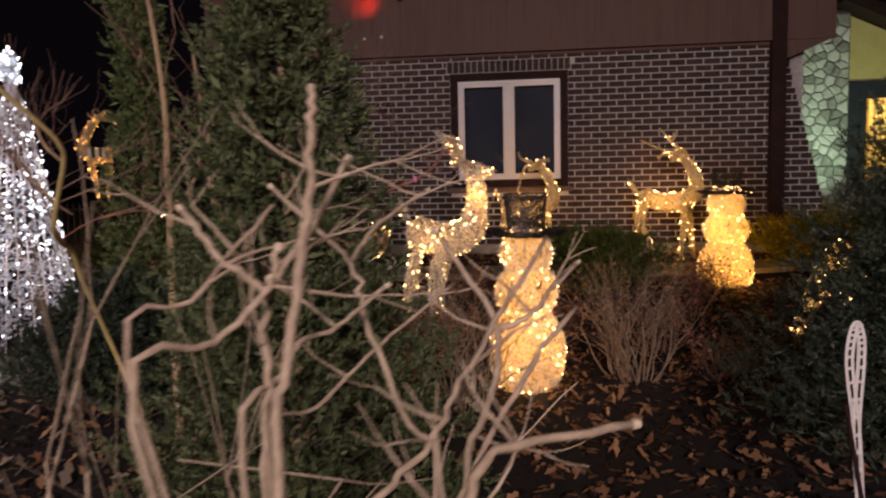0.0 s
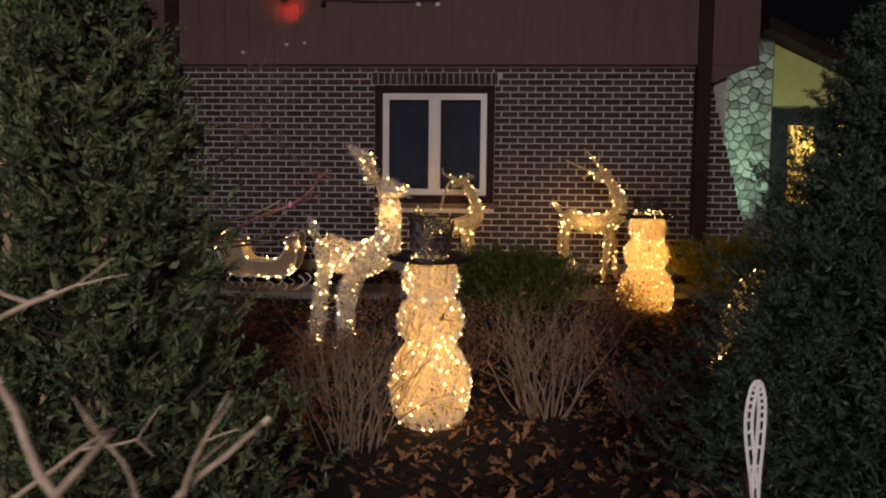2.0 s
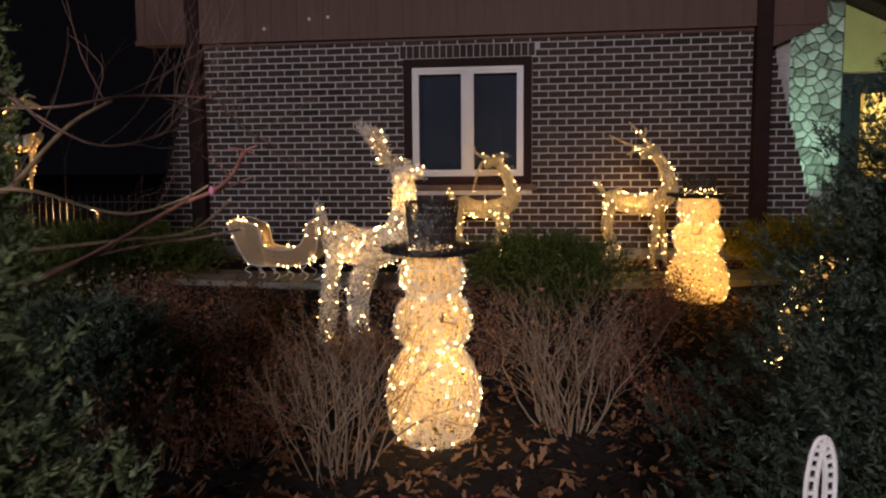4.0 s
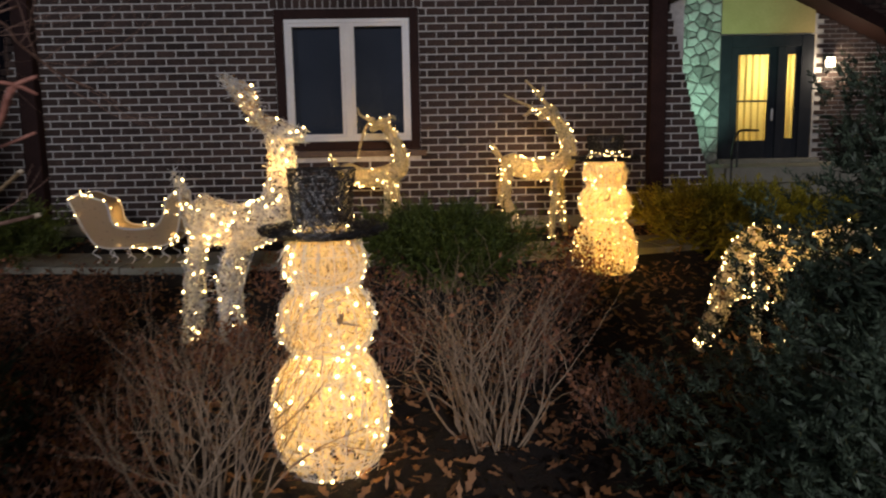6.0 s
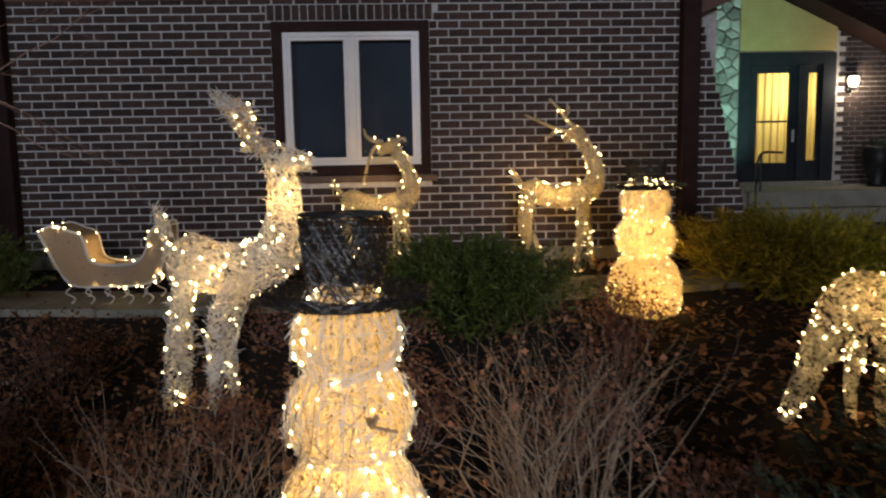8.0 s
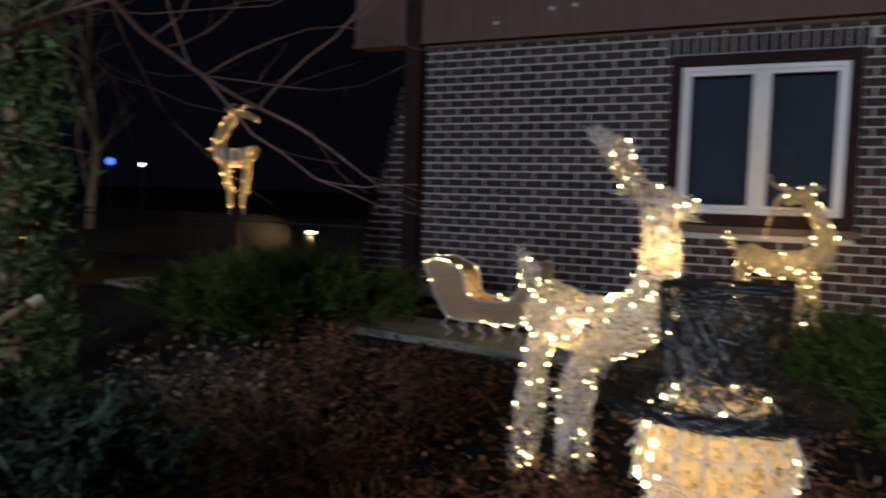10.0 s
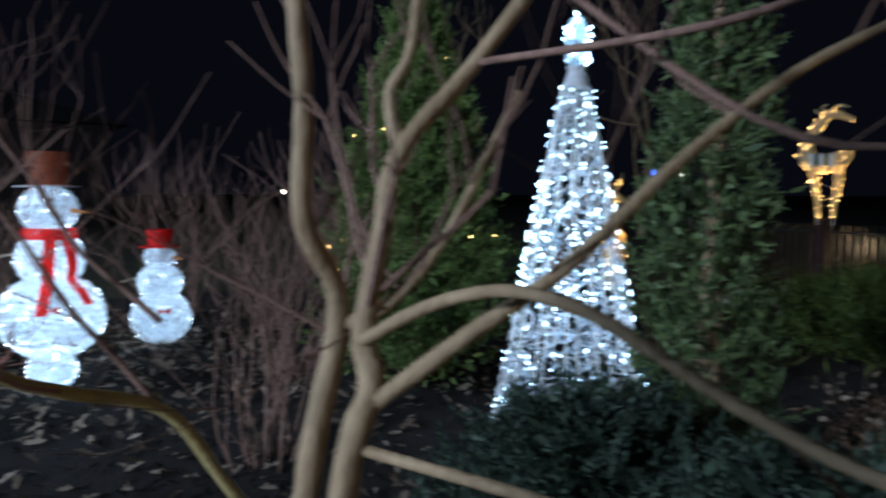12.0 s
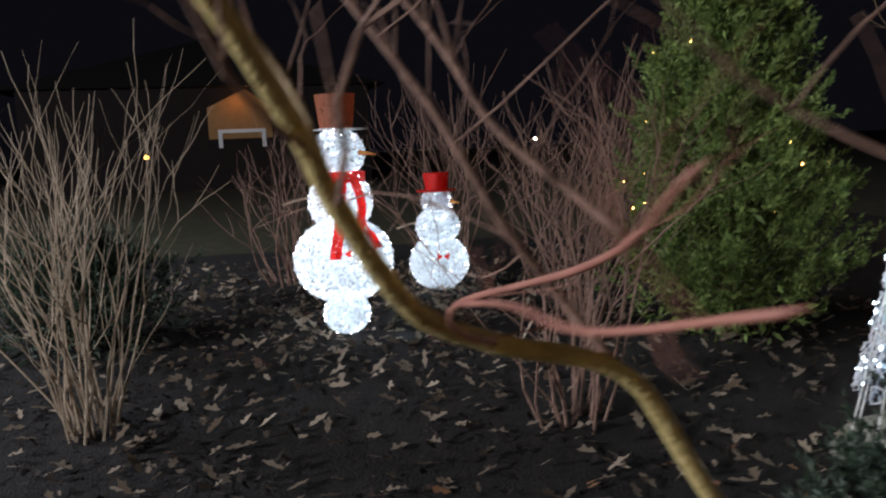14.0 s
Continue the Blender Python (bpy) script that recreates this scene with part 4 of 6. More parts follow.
def crystal_snowman(label, x, y, z, balls, hat, seed, bulbs, scarf, front_ball=None):
    root = thing("crystal_snowman", label, "snowman figure", "crystal snowmen", (x, y, z), 0)
    made = []
    for nm, (cz, r, h) in zip(("lower_ball", "middle_ball", "head"), balls):
        prof = [(max(r * math.cos(u), 0.01), cz + h * math.sin(u)) for u in [(-1.45 + 2.9 * i / 18) for i in range(19)]]
        s = Shape().lathe(0, 0, prof, 28)
        made.append(s)
        ob = part(nm, s, M_CRYSTAL, root, "", False)
        g = Shape()
        rows = 9
        for i in range(1, rows):
            u = -1.4 + 2.8 * i / rows
            rr, zz = r * math.cos(u) * 1.01, cz + h * math.sin(u)
            n = max(int(2 * math.pi * rr / 0.06), 5)
            for k in range(n):
                w = 2 * math.pi * (k + 0.5 * (i % 2)) / n
                g.bulb((rr * math.cos(w), rr * math.sin(w), zz), 0.010)
        part("crystal_beads", g, M_SILVER, ob, kind="stuff")
    light_string(root, made, bulbs, seed, M_COOLBULB, 0.0045, 0, -0.006)
    hz, hr, hh, hm = hat
    h = part("hat", Shape().lathe(0, 0, [(0.01, hz), (hr * 0.82, hz), (hr, hz + hh), (hr * 0.97, hz + hh + 0.005), (0.01, hz + hh - 0.01)], 22), hm, root, "", False)
    part("brim", Shape().lathe(0, 0, [(hr * 0.7, hz + 0.006), (hr * 1.55, hz - 0.004), (hr * 1.55, hz - 0.012), (hr * 0.7, hz - 0.006)], 26), M_SILVER if hm is M_BROWNHAT else hm, h)
    if scarf:
        nz, nr, lower = scarf
        sc = Shape().lathe(0, 0, [(nr * 0.9, nz - 0.05), (nr * 1.06, nz - 0.04), (nr * 1.06, nz + 0.04), (nr * 0.9, nz + 0.05)], 26)
        r1 = balls[1][1]
        for w0, w1, zl in ((0.05, -0.16, lower), (0.55, 0.75, lower + 0.06)):
            vs, fs = [], []
            for i in range(11):
                u = i / 10
                w = w0 + (w1 - w0) * u
                zz = nz - (nz - zl) * u
                rr = 0.02 + max([nr] + [b[1] * (1 - min(abs((zz - b[0]) / b[2]), 1) ** 2) ** 0.5 for b in balls])
                wd = 0.045 / rr
                vs += [(rr * math.cos(w - wd), rr * math.sin(w - wd), zz), (rr * math.cos(w + wd), rr * math.sin(w + wd), zz)]
            fs = [(2 * i, 2 * i + 1, 2 * i + 3, 2 * i + 2) for i in range(10)]
            sc.add(vs, fs)
        part("scarf", sc, M_RED, root, "red tinsel scarf")
    nb = balls[2]
    part("nose", Shape().tube([(nb[1] * 0.6, nb[1] * 0.75, nb[0]), (nb[1] * 0.85, nb[1] * 1.35, nb[0] - 0.02)], [0.022, 0.004], 7), M_ORANGE, root)
    br = balls[0]
    bow = Shape()
    for s in (-1, 1):
        bow.add([(br[1] + 0.01, 0.0, br[0] + 0.1), (br[1] + 0.03, s * 0.06, br[0] + 0.14), (br[1] + 0.03, s * 0.06, br[0] + 0.07)], [(0, 1, 2) if s > 0 else (0, 2, 1)])
    part("bow", bow, M_RED, root)
    if front_ball:
        fx, fy, fz, fr = front_ball
        prof = [(max(fr * math.cos(u), 0.01), fz + fr * 0.9 * math.sin(u)) for u in [(-1.45 + 2.9 * i / 12) for i in range(13)]]
        s = Shape().lathe(fx, fy, prof, 20)
        part("front_ball", s, M_CRYSTAL, root)
        light_string(root, [s], 40, seed + 1, M_COOLBULB, 0.0045, 0, -0.006)
    arm = Shape().tube(bend([(0, -balls[1][1] * 0.95, balls[1][0] + 0.05), (0.04, -balls[1][1] - 0.1, balls[1][0] + 0.03), (0.05, -balls[1][1] - 0.2, balls[1][0] + 0.0)], 4), 0.012, 5)
    part("twig_arm", arm, M_TWIG, root)
    return root


crystal_snowman("tall white glowing bead snowman with a red scarf and brown hat", -7.3, 3.06, 0.13,
    [(0.60, 0.415, 0.36), (1.08, 0.265, 0.27), (1.48, 0.225, 0.21)], (1.68, 0.165, 0.27, M_BROWNHAT), 81, 260, (1.285, 0.20, 0.66), (0.33, 0.0, 0.22, 0.19))
part("standing_foot", Shape().lathe(0, 0, [(0.12, 0.0), (0.15, 0.03), (0.13, 0.26), (0.10, 0.28)], 20), M_CRYSTAL, bpy.data.objects["crystal_snowman"])
crystal_snowman("small white glowing bead snowman with a bright red hat", -8.8, 4.05, 0.13,
    [(0.30, 0.31, 0.29), (0.68, 0.235, 0.20), (0.94, 0.165, 0.15)], (1.06, 0.135, 0.17, M_RED), 91, 90, None)


def cone_tree():
    x, y, z = -4.2, 6.09, ground_z(-4.2, 6.09)
    root = thing("light_up_cone_tree", "tall wire cone tree wound with dense white lights", "cone tree", "", (x, y, z), 0)
    h0, h1, r0, r1 = 0.28, 2.42 - z, 0.50, 0.085
    rnd = random.Random(9)
    rad = lambda q: r0 + (r1 - r0) * (q - h0) / (h1 - h0)
    prof = [(rad(h0 + (h1 - h0) * i / 24), h0 + (h1 - h0) * i / 24) for i in range(25)]
    skin = Shape().lathe(0, 0, prof, 30)
    part("mesh_skin", skin, gauze("white_garland", (0.42, 0.50, 0.58), 0.66, 13, 0.5), root)
    for i in range(12):
        w = 2 * math.pi * i / 12
        fr = Shape().tube([(r0 * 1.06 * math.cos(w), r0 * 1.06 * math.sin(w), 0.02), (r1 * math.cos(w), r1 * math.sin(w), h1)], 0.006, 4)
        part("frame_rib", fr, M_WHITEWIRE, root)
    sp = Shape()
    for i in range(230):
        q = h0 + 0.05 + (h1 - h0 - 0.1) * rnd.random() ** 1.35
        w, k = rnd.uniform(0, 6.283), rnd.uniform(0.035, 0.075)
        r = rad(q) * 1.02
        pts = []
        for e in range(9):
            o = e * 0.7854
            ww = w + k * math.cos(o) / r
            rr = rad(q + k * math.sin(o)) * rnd.uniform(1.0, 1.06)
            pts.append((rr * math.cos(ww), rr * math.sin(ww), q + k * math.sin(o)))
        sp.tube(pts, rnd.uniform(0.003, 0.006), 4, cap=False)
    part("garland", sp, M_SILVER, root, "looped silver tinsel garland", kind="stuff")
    upper, lower = Shape().lathe(0, 0, prof[9:], 30), Shape().lathe(0, 0, prof[:10], 30)
    light_string(root, [upper], 380, 10, M_CONEBULB, 0.0072, 0, 0.02)
    light_string(root, [lower], 120, 13, M_CONEBULB, 0.0068, 0, 0.02)
    neck = Shape().lathe(0, 0, [(r1, h1), (0.05, h1 + 0.1), (0.06, h1 + 0.13)], 14)
    part("neck", neck, M_SILVER, root)
    fin = Shape().lathe(0, 0, [(0.0, h1 + 0.13), (0.065, h1 + 0.15), (0.075, h1 + 0.25), (0.065, h1 + 0.37), (0.04, h1 + 0.42), (0.0, h1 + 0.44)], 10)
    part("finial", fin, M_CRYSTAL, root)
    light_string(root, [fin], 46, 12, M_CONEBULB, 0.010, 0)
    base = Shape().lathe(0, 0, [(0.0, 0.06), (0.35, 0.07), (0.55, 0.04), (0.62, -0.02)], 30, 0, 0.2)
    part("snow_skirt", base, M_CONC, root, "white cloth snow skirt")


cone_tree()


def cane():
    root = thing("lace_ribbon_stake", "white perforated ribbon loop on a dark garden stake", "garden stake", "", (1.72, 3.0, ground_z(1.72, 3.0)), 20)
    line = bend([(0.05, 0, 0.0), (0.035, 0, 0.35), (0.01, 0, 0.62), (-0.028, 0, 0.86), (-0.022, 0, 0.98), (0.0, 0, 1.03), (0.022, 0, 0.97), (0.024, 0, 0.86), (0.012, 0, 0.62), (0.04, 0.01, 0.36), (0.10, 0.01, 0.0)], 7)
    for sgn in (-1, 1):
        side = []
        for i, p in enumerate(line):
            d = (line[min(i + 1, len(line) - 1)] - line[max(i - 1, 0)]).normalized()
            side.append(p + Vector((d.z, 0, -d.x)) * 0.014 * sgn)
        part("ribbon_edge", Shape().tube(side, 0.007, 5), M_WHITEWIRE, root)
    rungs = Shape()
    for i, p in enumerate(line[1:-1:2]):
        d = (line[2 * i + 2] - line[2 * i]).normalized()
        w = Vector((d.z, 0, -d.x)) * 0.014
        rungs.tube([p - w, p + w], 0.007, 4)
    part("lace_web", rungs, M_WHITEWIRE, root, kind="stuff")
    part("stake", Shape().tube([(-0.05, -0.01, 0.72), (0.12, -0.02, -0.08)], 0.009, 5), M_TRIM, root, "dark wooden stake")


cane()


# ---- plants ----
def blades(centres, dirs, length, width, rng):
    """Thin pointed blades, each an island of its own."""
    n = len(centres)
    d = dirs / np.maximum(np.linalg.norm(dirs, axis=1, keepdims=True), 1e-6)
    r = rng.normal(size=(n, 3))
    s = np.cross(d, r)
    s /= np.maximum(np.linalg.norm(s, axis=1, keepdims=True), 1e-6)
    l = length * rng.uniform(0.6, 1.3, (n, 1))
    w = width * rng.uniform(0.7, 1.3, (n, 1))
    u = np.cross(s, d)
    v = np.stack([centres, centres + d * l * 0.45 + s * w + u * w * 0.5, centres + d * l, centres + d * l * 0.45 - s * w + u * w * 0.5], 1).reshape(-1, 3)
    return v, np.arange(n * 4).reshape(-1, 4)


def fast_mesh(name, v, f, mat):
    me = bpy.data.meshes.new(name)
    k = f.shape[1]
    me.vertices.add(len(v))
    me.vertices.foreach_set("co", v.astype(np.float32).ravel())
    me.loops.add(f.size)
    me.loops.foreach_set("vertex_index", f.astype(np.int32).ravel())
    me.polygons.add(len(f))
    me.polygons.foreach_set("loop_start", np.arange(0, f.size, k, dtype=np.int32))
    me.materials.append(mat)
    me.update(calc_edges=True)
    return me


def conifer(name, label, x, y, h, r, mat, seed, boughs=150, per=42, blade=0.055, wide=0.007, z_lo=0.06, power=0.85, category="conifer", up=0.55, lights=0, fuzz=0.10, core=0.35):
    rng = np.random.default_rng(seed)
    z = ground_z(x, y)
    root = thing(name, label, category, "garden evergreens", (x, y, z), 0)
    part("trunk", Shape().tube([(0, 0, -0.1), (0.01, 0.02, h * 0.5), (0, 0, h * 0.96)], [0.035 * h ** 0.5 + 0.02, 0.03, 0.006], 8), M_BARK, root)
    cs, ds, ls, limbs, tips = [], [], [], Shape(), []
    for i in range(boughs):
        u = z_lo + (1 - z_lo) * (i + rng.uniform(0, 1)) / boughs
        R = r * ((1 - u) ** power + 0.03) * rng.uniform(0.76, 1.08)
        w = i * 2.39996 + rng.uniform(-0.4, 0.4)
        tip = np.array([R * math.cos(w), R * math.sin(w), u * h + R * up * rng.uniform(0.5, 1.1)])
        if tip[2] > h:
            tip[2] = h - rng.uniform(0, 0.05)
        start = np.array([0, 0, max(u * h - R * 0.25, 0.02)])
        limbs.tube([start, start * 0.55 + tip * 0.45 + [0, 0, -0.02], start * 0.15 + tip * 0.85], [0.009, 0.005, 0.0012], 4, cap=False)
        out = (tip - start) / np.linalg.norm(tip - start)
        # sprays: short shoots along the bough, each set with needles on all sides
        k = max(int(per * (0.3 + R / r) / 9), 4)
        t = rng.uniform(0.35, 1.0, (k, 1)) ** 0.6
        base = start + (tip - start) * t + rng.normal(size=(k, 3)) * (0.25 * fuzz + fuzz * R * (1.1 - 0.6 * t))
        aim = out * 0.9 + np.array([0, 0, 0.55]) + rng.normal(size=(k, 3)) * 0.38
        aim /= np.linalg.norm(aim, axis=1, keepdims=True)
        size = blade * rng.uniform(1.5, 3.6, (k, 1))
        for e in range(27):
            v = (e + 0.5) / 27
            cs.append(base + aim * size * v + rng.normal(size=(k, 3)) * blade * 0.12)
            ds.append(aim * (0.55 + 0.6 * v) + rng.normal(size=(k, 3)) * 0.5)
            ls.append(np.full((k, 1), 1.1 - 0.45 * v))
        # the dense dark inside
        k = max(int(per * core * (0.3 + R / r)), 3)
        t = rng.uniform(0.05, 0.72, (k, 1))
        cs.append(start + (tip - start) * t + rng.normal(size=(k, 3)) * (0.5 * fuzz + fuzz * R))
        ds.append(rng.normal(size=(k, 3)) + out)
        ls.append(np.full((k, 1), 2.0))
        tips.append(tip)
    part("branchwork", limbs, M_DARKBARK, root, kind="stuff")
    v, f = blades(np.concatenate(cs), np.concatenate(ds), blade * np.concatenate(ls), wide * np.concatenate(ls), rng)
    ob = new("crown", fast_mesh("crown", v, f, mat))
    ob.parent = root
    if lights:
        s = Shape()
        for i in rng.choice(len(tips), lights):
            s.bulb(tips[i] * 0.97, 0.008)
        part("bulb_chain", s, M_AMBERBULB, root, "scattered amber bulbs", kind="stuff")
    return root


conifer("yew_tree", "dense green cone-shaped conifer behind bare twigs", -0.38, 2.36, 3.0, 0.72, M_LEFT, 1, 330, 105, 0.032, 0.0048, 0.03, 1.22, "conifer", 0.45, fuzz=0.07)
conifer("yew_tree", "tall dark conifer standing before the white cone tree", -2.88, 5.92, 4.2, 0.38, M_PINE, 2, 190, 44, 0.05, 0.007)
conifer("yew_tree", "green pyramid conifer with a few amber lights", -6.30, 5.92, 3.5, 1.0, M_BRIGHTPINE, 3, 300, 110, 0.05, 0.0075, 0.04, 0.95, "conifer", 0.6, lights=26, fuzz=0.08)
conifer("yew_tree", "dark green pyramid conifer beside the lace ribbon stake", 3.02, 4.5, 3.1, 1.58, M_PINE2, 4, 460, 160, 0.032, 0.0042, 0.03, 1.0, "conifer", 0.24, fuzz=0.06, core=1.9)
conifer("juniper_bush", "low spreading green juniper under the window", 1.0, 9.35, 0.68, 1.02, M_JUNIPER, 5, 95, 75, 0.085, 0.007, 0.0, 0.75, "bush", 0.5, 0, 0.045)
conifer("juniper_bush", "low spreading green juniper by the walk", -4.55, 10.0, 0.70, 1.5, M_JUNIPER, 6, 200, 70, 0.08, 0.007, 0.0, 0.65, "bush", 0.3, 0, 0.05)
conifer("juniper_bush", "low golden-green juniper in front of the porch", 4.2, 10.2, 0.62, 1.2, M_GOLD, 7, 80, 75, 0.10, 0.009, 0.0, 0.7, "bush", 0.6, 0, 0.045)
conifer("yew_bush", "low dark green yew bush at the bed's edge", -2.75, 5.15, 0.86, 0.72, M_PINE2, 8, 170, 60, 0.055, 0.008, 0.0, 0.5, "bush", 0.4)


def grow(s, p, d, length, r, depth, rnd, tips, sides=5, spread=0.5, lift=0.08, kink=0.14):
    """A stem that wanders and forks."""
    pts, rad = [p.copy()], [r]
    n = 4
    for i in range(n):
        d = (d + Vector((rnd.gauss(0, kink), rnd.gauss(0, kink), rnd.gauss(0, kink) + lift))).normalized()
        p = p + d * length / n
        pts.append(p.copy())
        rad.append(r * (1 - 0.35 * (i + 1) / n))
    s.tube(pts, rad, sides, cap=depth == 0)
    if depth == 0:
        tips.append((p, d))
        return
    for _ in range(rnd.choice((2, 2, 3))):
        a = Vector((rnd.gauss(0, 1), rnd.gauss(0, 1), rnd.gauss(0, 0.6)))
        grow(s, p, (d + a * spread).normalized(), length * rnd.uniform(0.55, 0.85), rad[-1] * rnd.uniform(0.6, 0.85), depth - 1, rnd, tips, max(sides - 1, 3), spread, lift, kink)
    if rnd.random() < 0.6:
        a = Vector((rnd.gauss(0, 1), rnd.gauss(0, 1), rnd.gauss(0, 0.5)))
        grow(s, pts[2], (d + a * spread * 1.3).normalized(), length * 0.6, rad[2] * 0.5, max(depth - 1, 0), rnd, tips, 3, spread, lift, kink)


def bare_shrub(label, x, y, stems, height, spread, r, mat, seed, depth=2, leaves=0, leaf_mat=None, fork=0.4, group="bare shrubs", lift=0.08, kink=0.14, reach=0):
    rnd = random.Random(seed)
    root = thing("bare_shrub", label, "shrub", group, (x, y, ground_z(x, y)), 0)
    tips = []
    for i in range(stems * 4):
        w = rnd.uniform(0, 6.28)
        q = spread * rnd.random() ** 0.7
        s, kept = Shape(), len(tips)
        base = Vector((0.35 * q * math.cos(w), 0.35 * q * math.sin(w), -0.03))
        d = Vector((q * math.cos(w) / height, q * math.sin(w) / height, 1)).normalized()
        grow(s, base, d, height * rnd.uniform(0.40, 0.60), r * rnd.uniform(0.7, 1.2), depth, rnd, tips, 5, fork, lift, kink)
        if reach and any(x + v[0] > reach for v in s.v):
            del tips[kept:]
            continue
        part("stem", s, mat, root)
        stems -= 1
        if not stems:
            break
    if leaves:
        rng = np.random.default_rng(seed)
        pick = [tips[i] for i in rng.integers(0, len(tips), leaves)]
        c = np.array([tuple(p - d * rng.uniform(0, 0.14)) for p, d in pick]) + rng.normal(size=(leaves, 3)) * 0.05
        v, f = blades(c, rng.normal(size=(leaves, 3)), 0.035, 0.012, rng)
        ob = new("withered_leaves", fast_mesh("withered_leaves", v, f, leaf_mat))
        ob.parent = root
    return root


bare_shrub("pale bare shrub of thin forking twigs before the conifer", -0.15, 1.0, 7, 1.35, 0.55, 0.010, M_TWIG, 11, 2, fork=0.6, kink=0.06, reach=0.3, lift=0.03)


def pruned_shrub():
    """Hard-pruned stems right beside the path, with blunt pale ends."""
    root = thing("pruned_shrub", "hard-pruned pale shrub with blunt forking stems", "shrub", "bare shrubs", (0, 0, 0), 0)
    rnd = random.Random(5)
    joints = {tuple(p) for pts, _, _, _ in PRUNED for p in pts[1:]}
    tips = []
    for pts, r0, r1, cut in PRUNED:
        line = bend(pts, 6)
        if tuple(pts[0]) not in joints:
            a = Vector(pts[0])
            foot = Vector((0.24 + 0.35 * (a.x - 0.24), 0.60 + 0.35 * (a.y - 0.60), -0.03))
            mid = foot.lerp(a, 0.55) + Vector((rnd.uniform(-0.04, 0.03), rnd.uniform(-0.02, 0.04), 0))
            line = bend([foot, mid, a - (line[1] - line[0]).normalized() * 0.1, a], 4)[:-1] + line
        k = len(line)
        wob = [Vector((rnd.gauss(0, 0.0022), rnd.gauss(0, 0.0022), 0)) for _ in line]
        wob[-1] *= 0
        rad = [(r0 * 1.05 + (r1 - r0 * 1.05) * i / (k - 1)) * 0.80 * rnd.uniform(0.92, 1.10) for i in range(k)]
        ob = part("stem", Shape().tube([p + w for p, w in zip(line, wob)], rad, 8), M_TWIG, root, "", True)
        side = Shape()
        for _ in range(2):
            i = rnd.randint(k // 3, k - 2)
            d = Vector((rnd.gauss(0, 0.8), rnd.gauss(0.5, 0.5), rnd.uniform(-0.1, 0.6))).normalized()
            grow(side, line[i], d, rnd.uniform(0.05, 0.11), 0.0022, 1, rnd, tips, 5, 0.5, 0.04, 0.10)
        part("twig_growth", side, M_TWIG, ob, kind="stuff")
        if cut:
            d = (line[-1] - line[-2]).normalized()
            part("cut_end", Shape().tube([line[-1] - d * 0.003, line[-1] + d * 0.005], r1 * 0.95, 8), M_CUT, ob, "pale pruned end")


PRUNED = (
    (((0.24, 0.58, 1.43), (0.25, 0.57, 1.53), (0.29, 0.62, 1.61), (0.31, 0.67, 1.67)), 0.0062, 0.0045, 1),
    (((0.25, 0.57, 1.53), (0.19, 0.59, 1.57), (0.14, 0.61, 1.62)), 0.0050, 0.0040, 1),
    (((0.25, 0.57, 1.53), (0.26, 0.58, 1.58)), 0.0055, 0.0050, 1),
    (((0.29, 0.51, 1.47), (0.30, 0.52, 1.56), (0.31, 0.53, 1.64), (0.31, 0.54, 1.70), (0.31, 0.55, 1.74)), 0.0075, 0.0045, 0),
    (((0.35, 0.78, 1.33), (0.30, 0.77, 1.47), (0.28, 0.78, 1.54), (0.16, 0.83, 1.64)), 0.0065, 0.0040, 1),
    (((0.28, 0.78, 1.54), (0.31, 0.82, 1.59), (0.36, 0.91, 1.63)), 0.0045, 0.0030, 1),
    (((0.45, 0.75, 1.35), (0.47, 0.75, 1.46), (0.39, 0.79, 1.58)), 0.0070, 0.0040, 1),
    (((0.47, 0.75, 1.46), (0.51, 0.77, 1.48), (0.57, 0.87, 1.53)), 0.0050, 0.0030, 1),
    (((0.23, 0.78, 1.35), (0.30, 0.84, 1.42), (0.39, 0.95, 1.49)), 0.0045, 0.0030, 0),
    (((0.25, 0.60, 1.44), (0.26, 0.63, 1.47), (0.29, 0.67, 1.48), (0.34, 0.72, 1.52)), 0.0050, 0.0035, 1),
    (((0.15, 0.60, 1.52), (0.18, 0.65, 1.57), (0.21, 0.70, 1.62)), 0.0045, 0.0030, 0),
    (((0.39, 0.40, 1.39), (0.43, 0.47, 1.42), (0.46, 0.54, 1.47), (0.53, 0.69, 1.58)), 0.0045, 0.0030, 0),
    (((0.47, 0.43, 1.38), (0.49, 0.45, 1.42), (0.61, 0.53, 1.42)), 0.0060, 0.0050, 1),
    (((0.46, 0.43, 1.38), (0.50, 0.52, 1.45), (0.56, 0.63, 1.51)), 0.0040, 0.0030, 0),
    (((0.23, 0.49, 1.50), (0.26, 0.54, 1.54), (0.26, 0.55, 1.55)), 0.0050, 0.0040, 1),
)
pruned_shrub()
bare_shrub("bare fine-stemmed shrub among fallen leaves", 1.16, 5.95, 40, 0.92, 0.46, 0.0072, M_TANTWIG, 12, 2, 120, M_SHRUBLEAF, fork=0.42, kink=0.17)
bare_shrub("bare fine-stemmed shrub leaning on the wicker snowman", -0.12, 5.15, 38, 0.88, 0.62, 0.0062, M_TANTWIG, 13, 2, fork=0.36, kink=0.16)
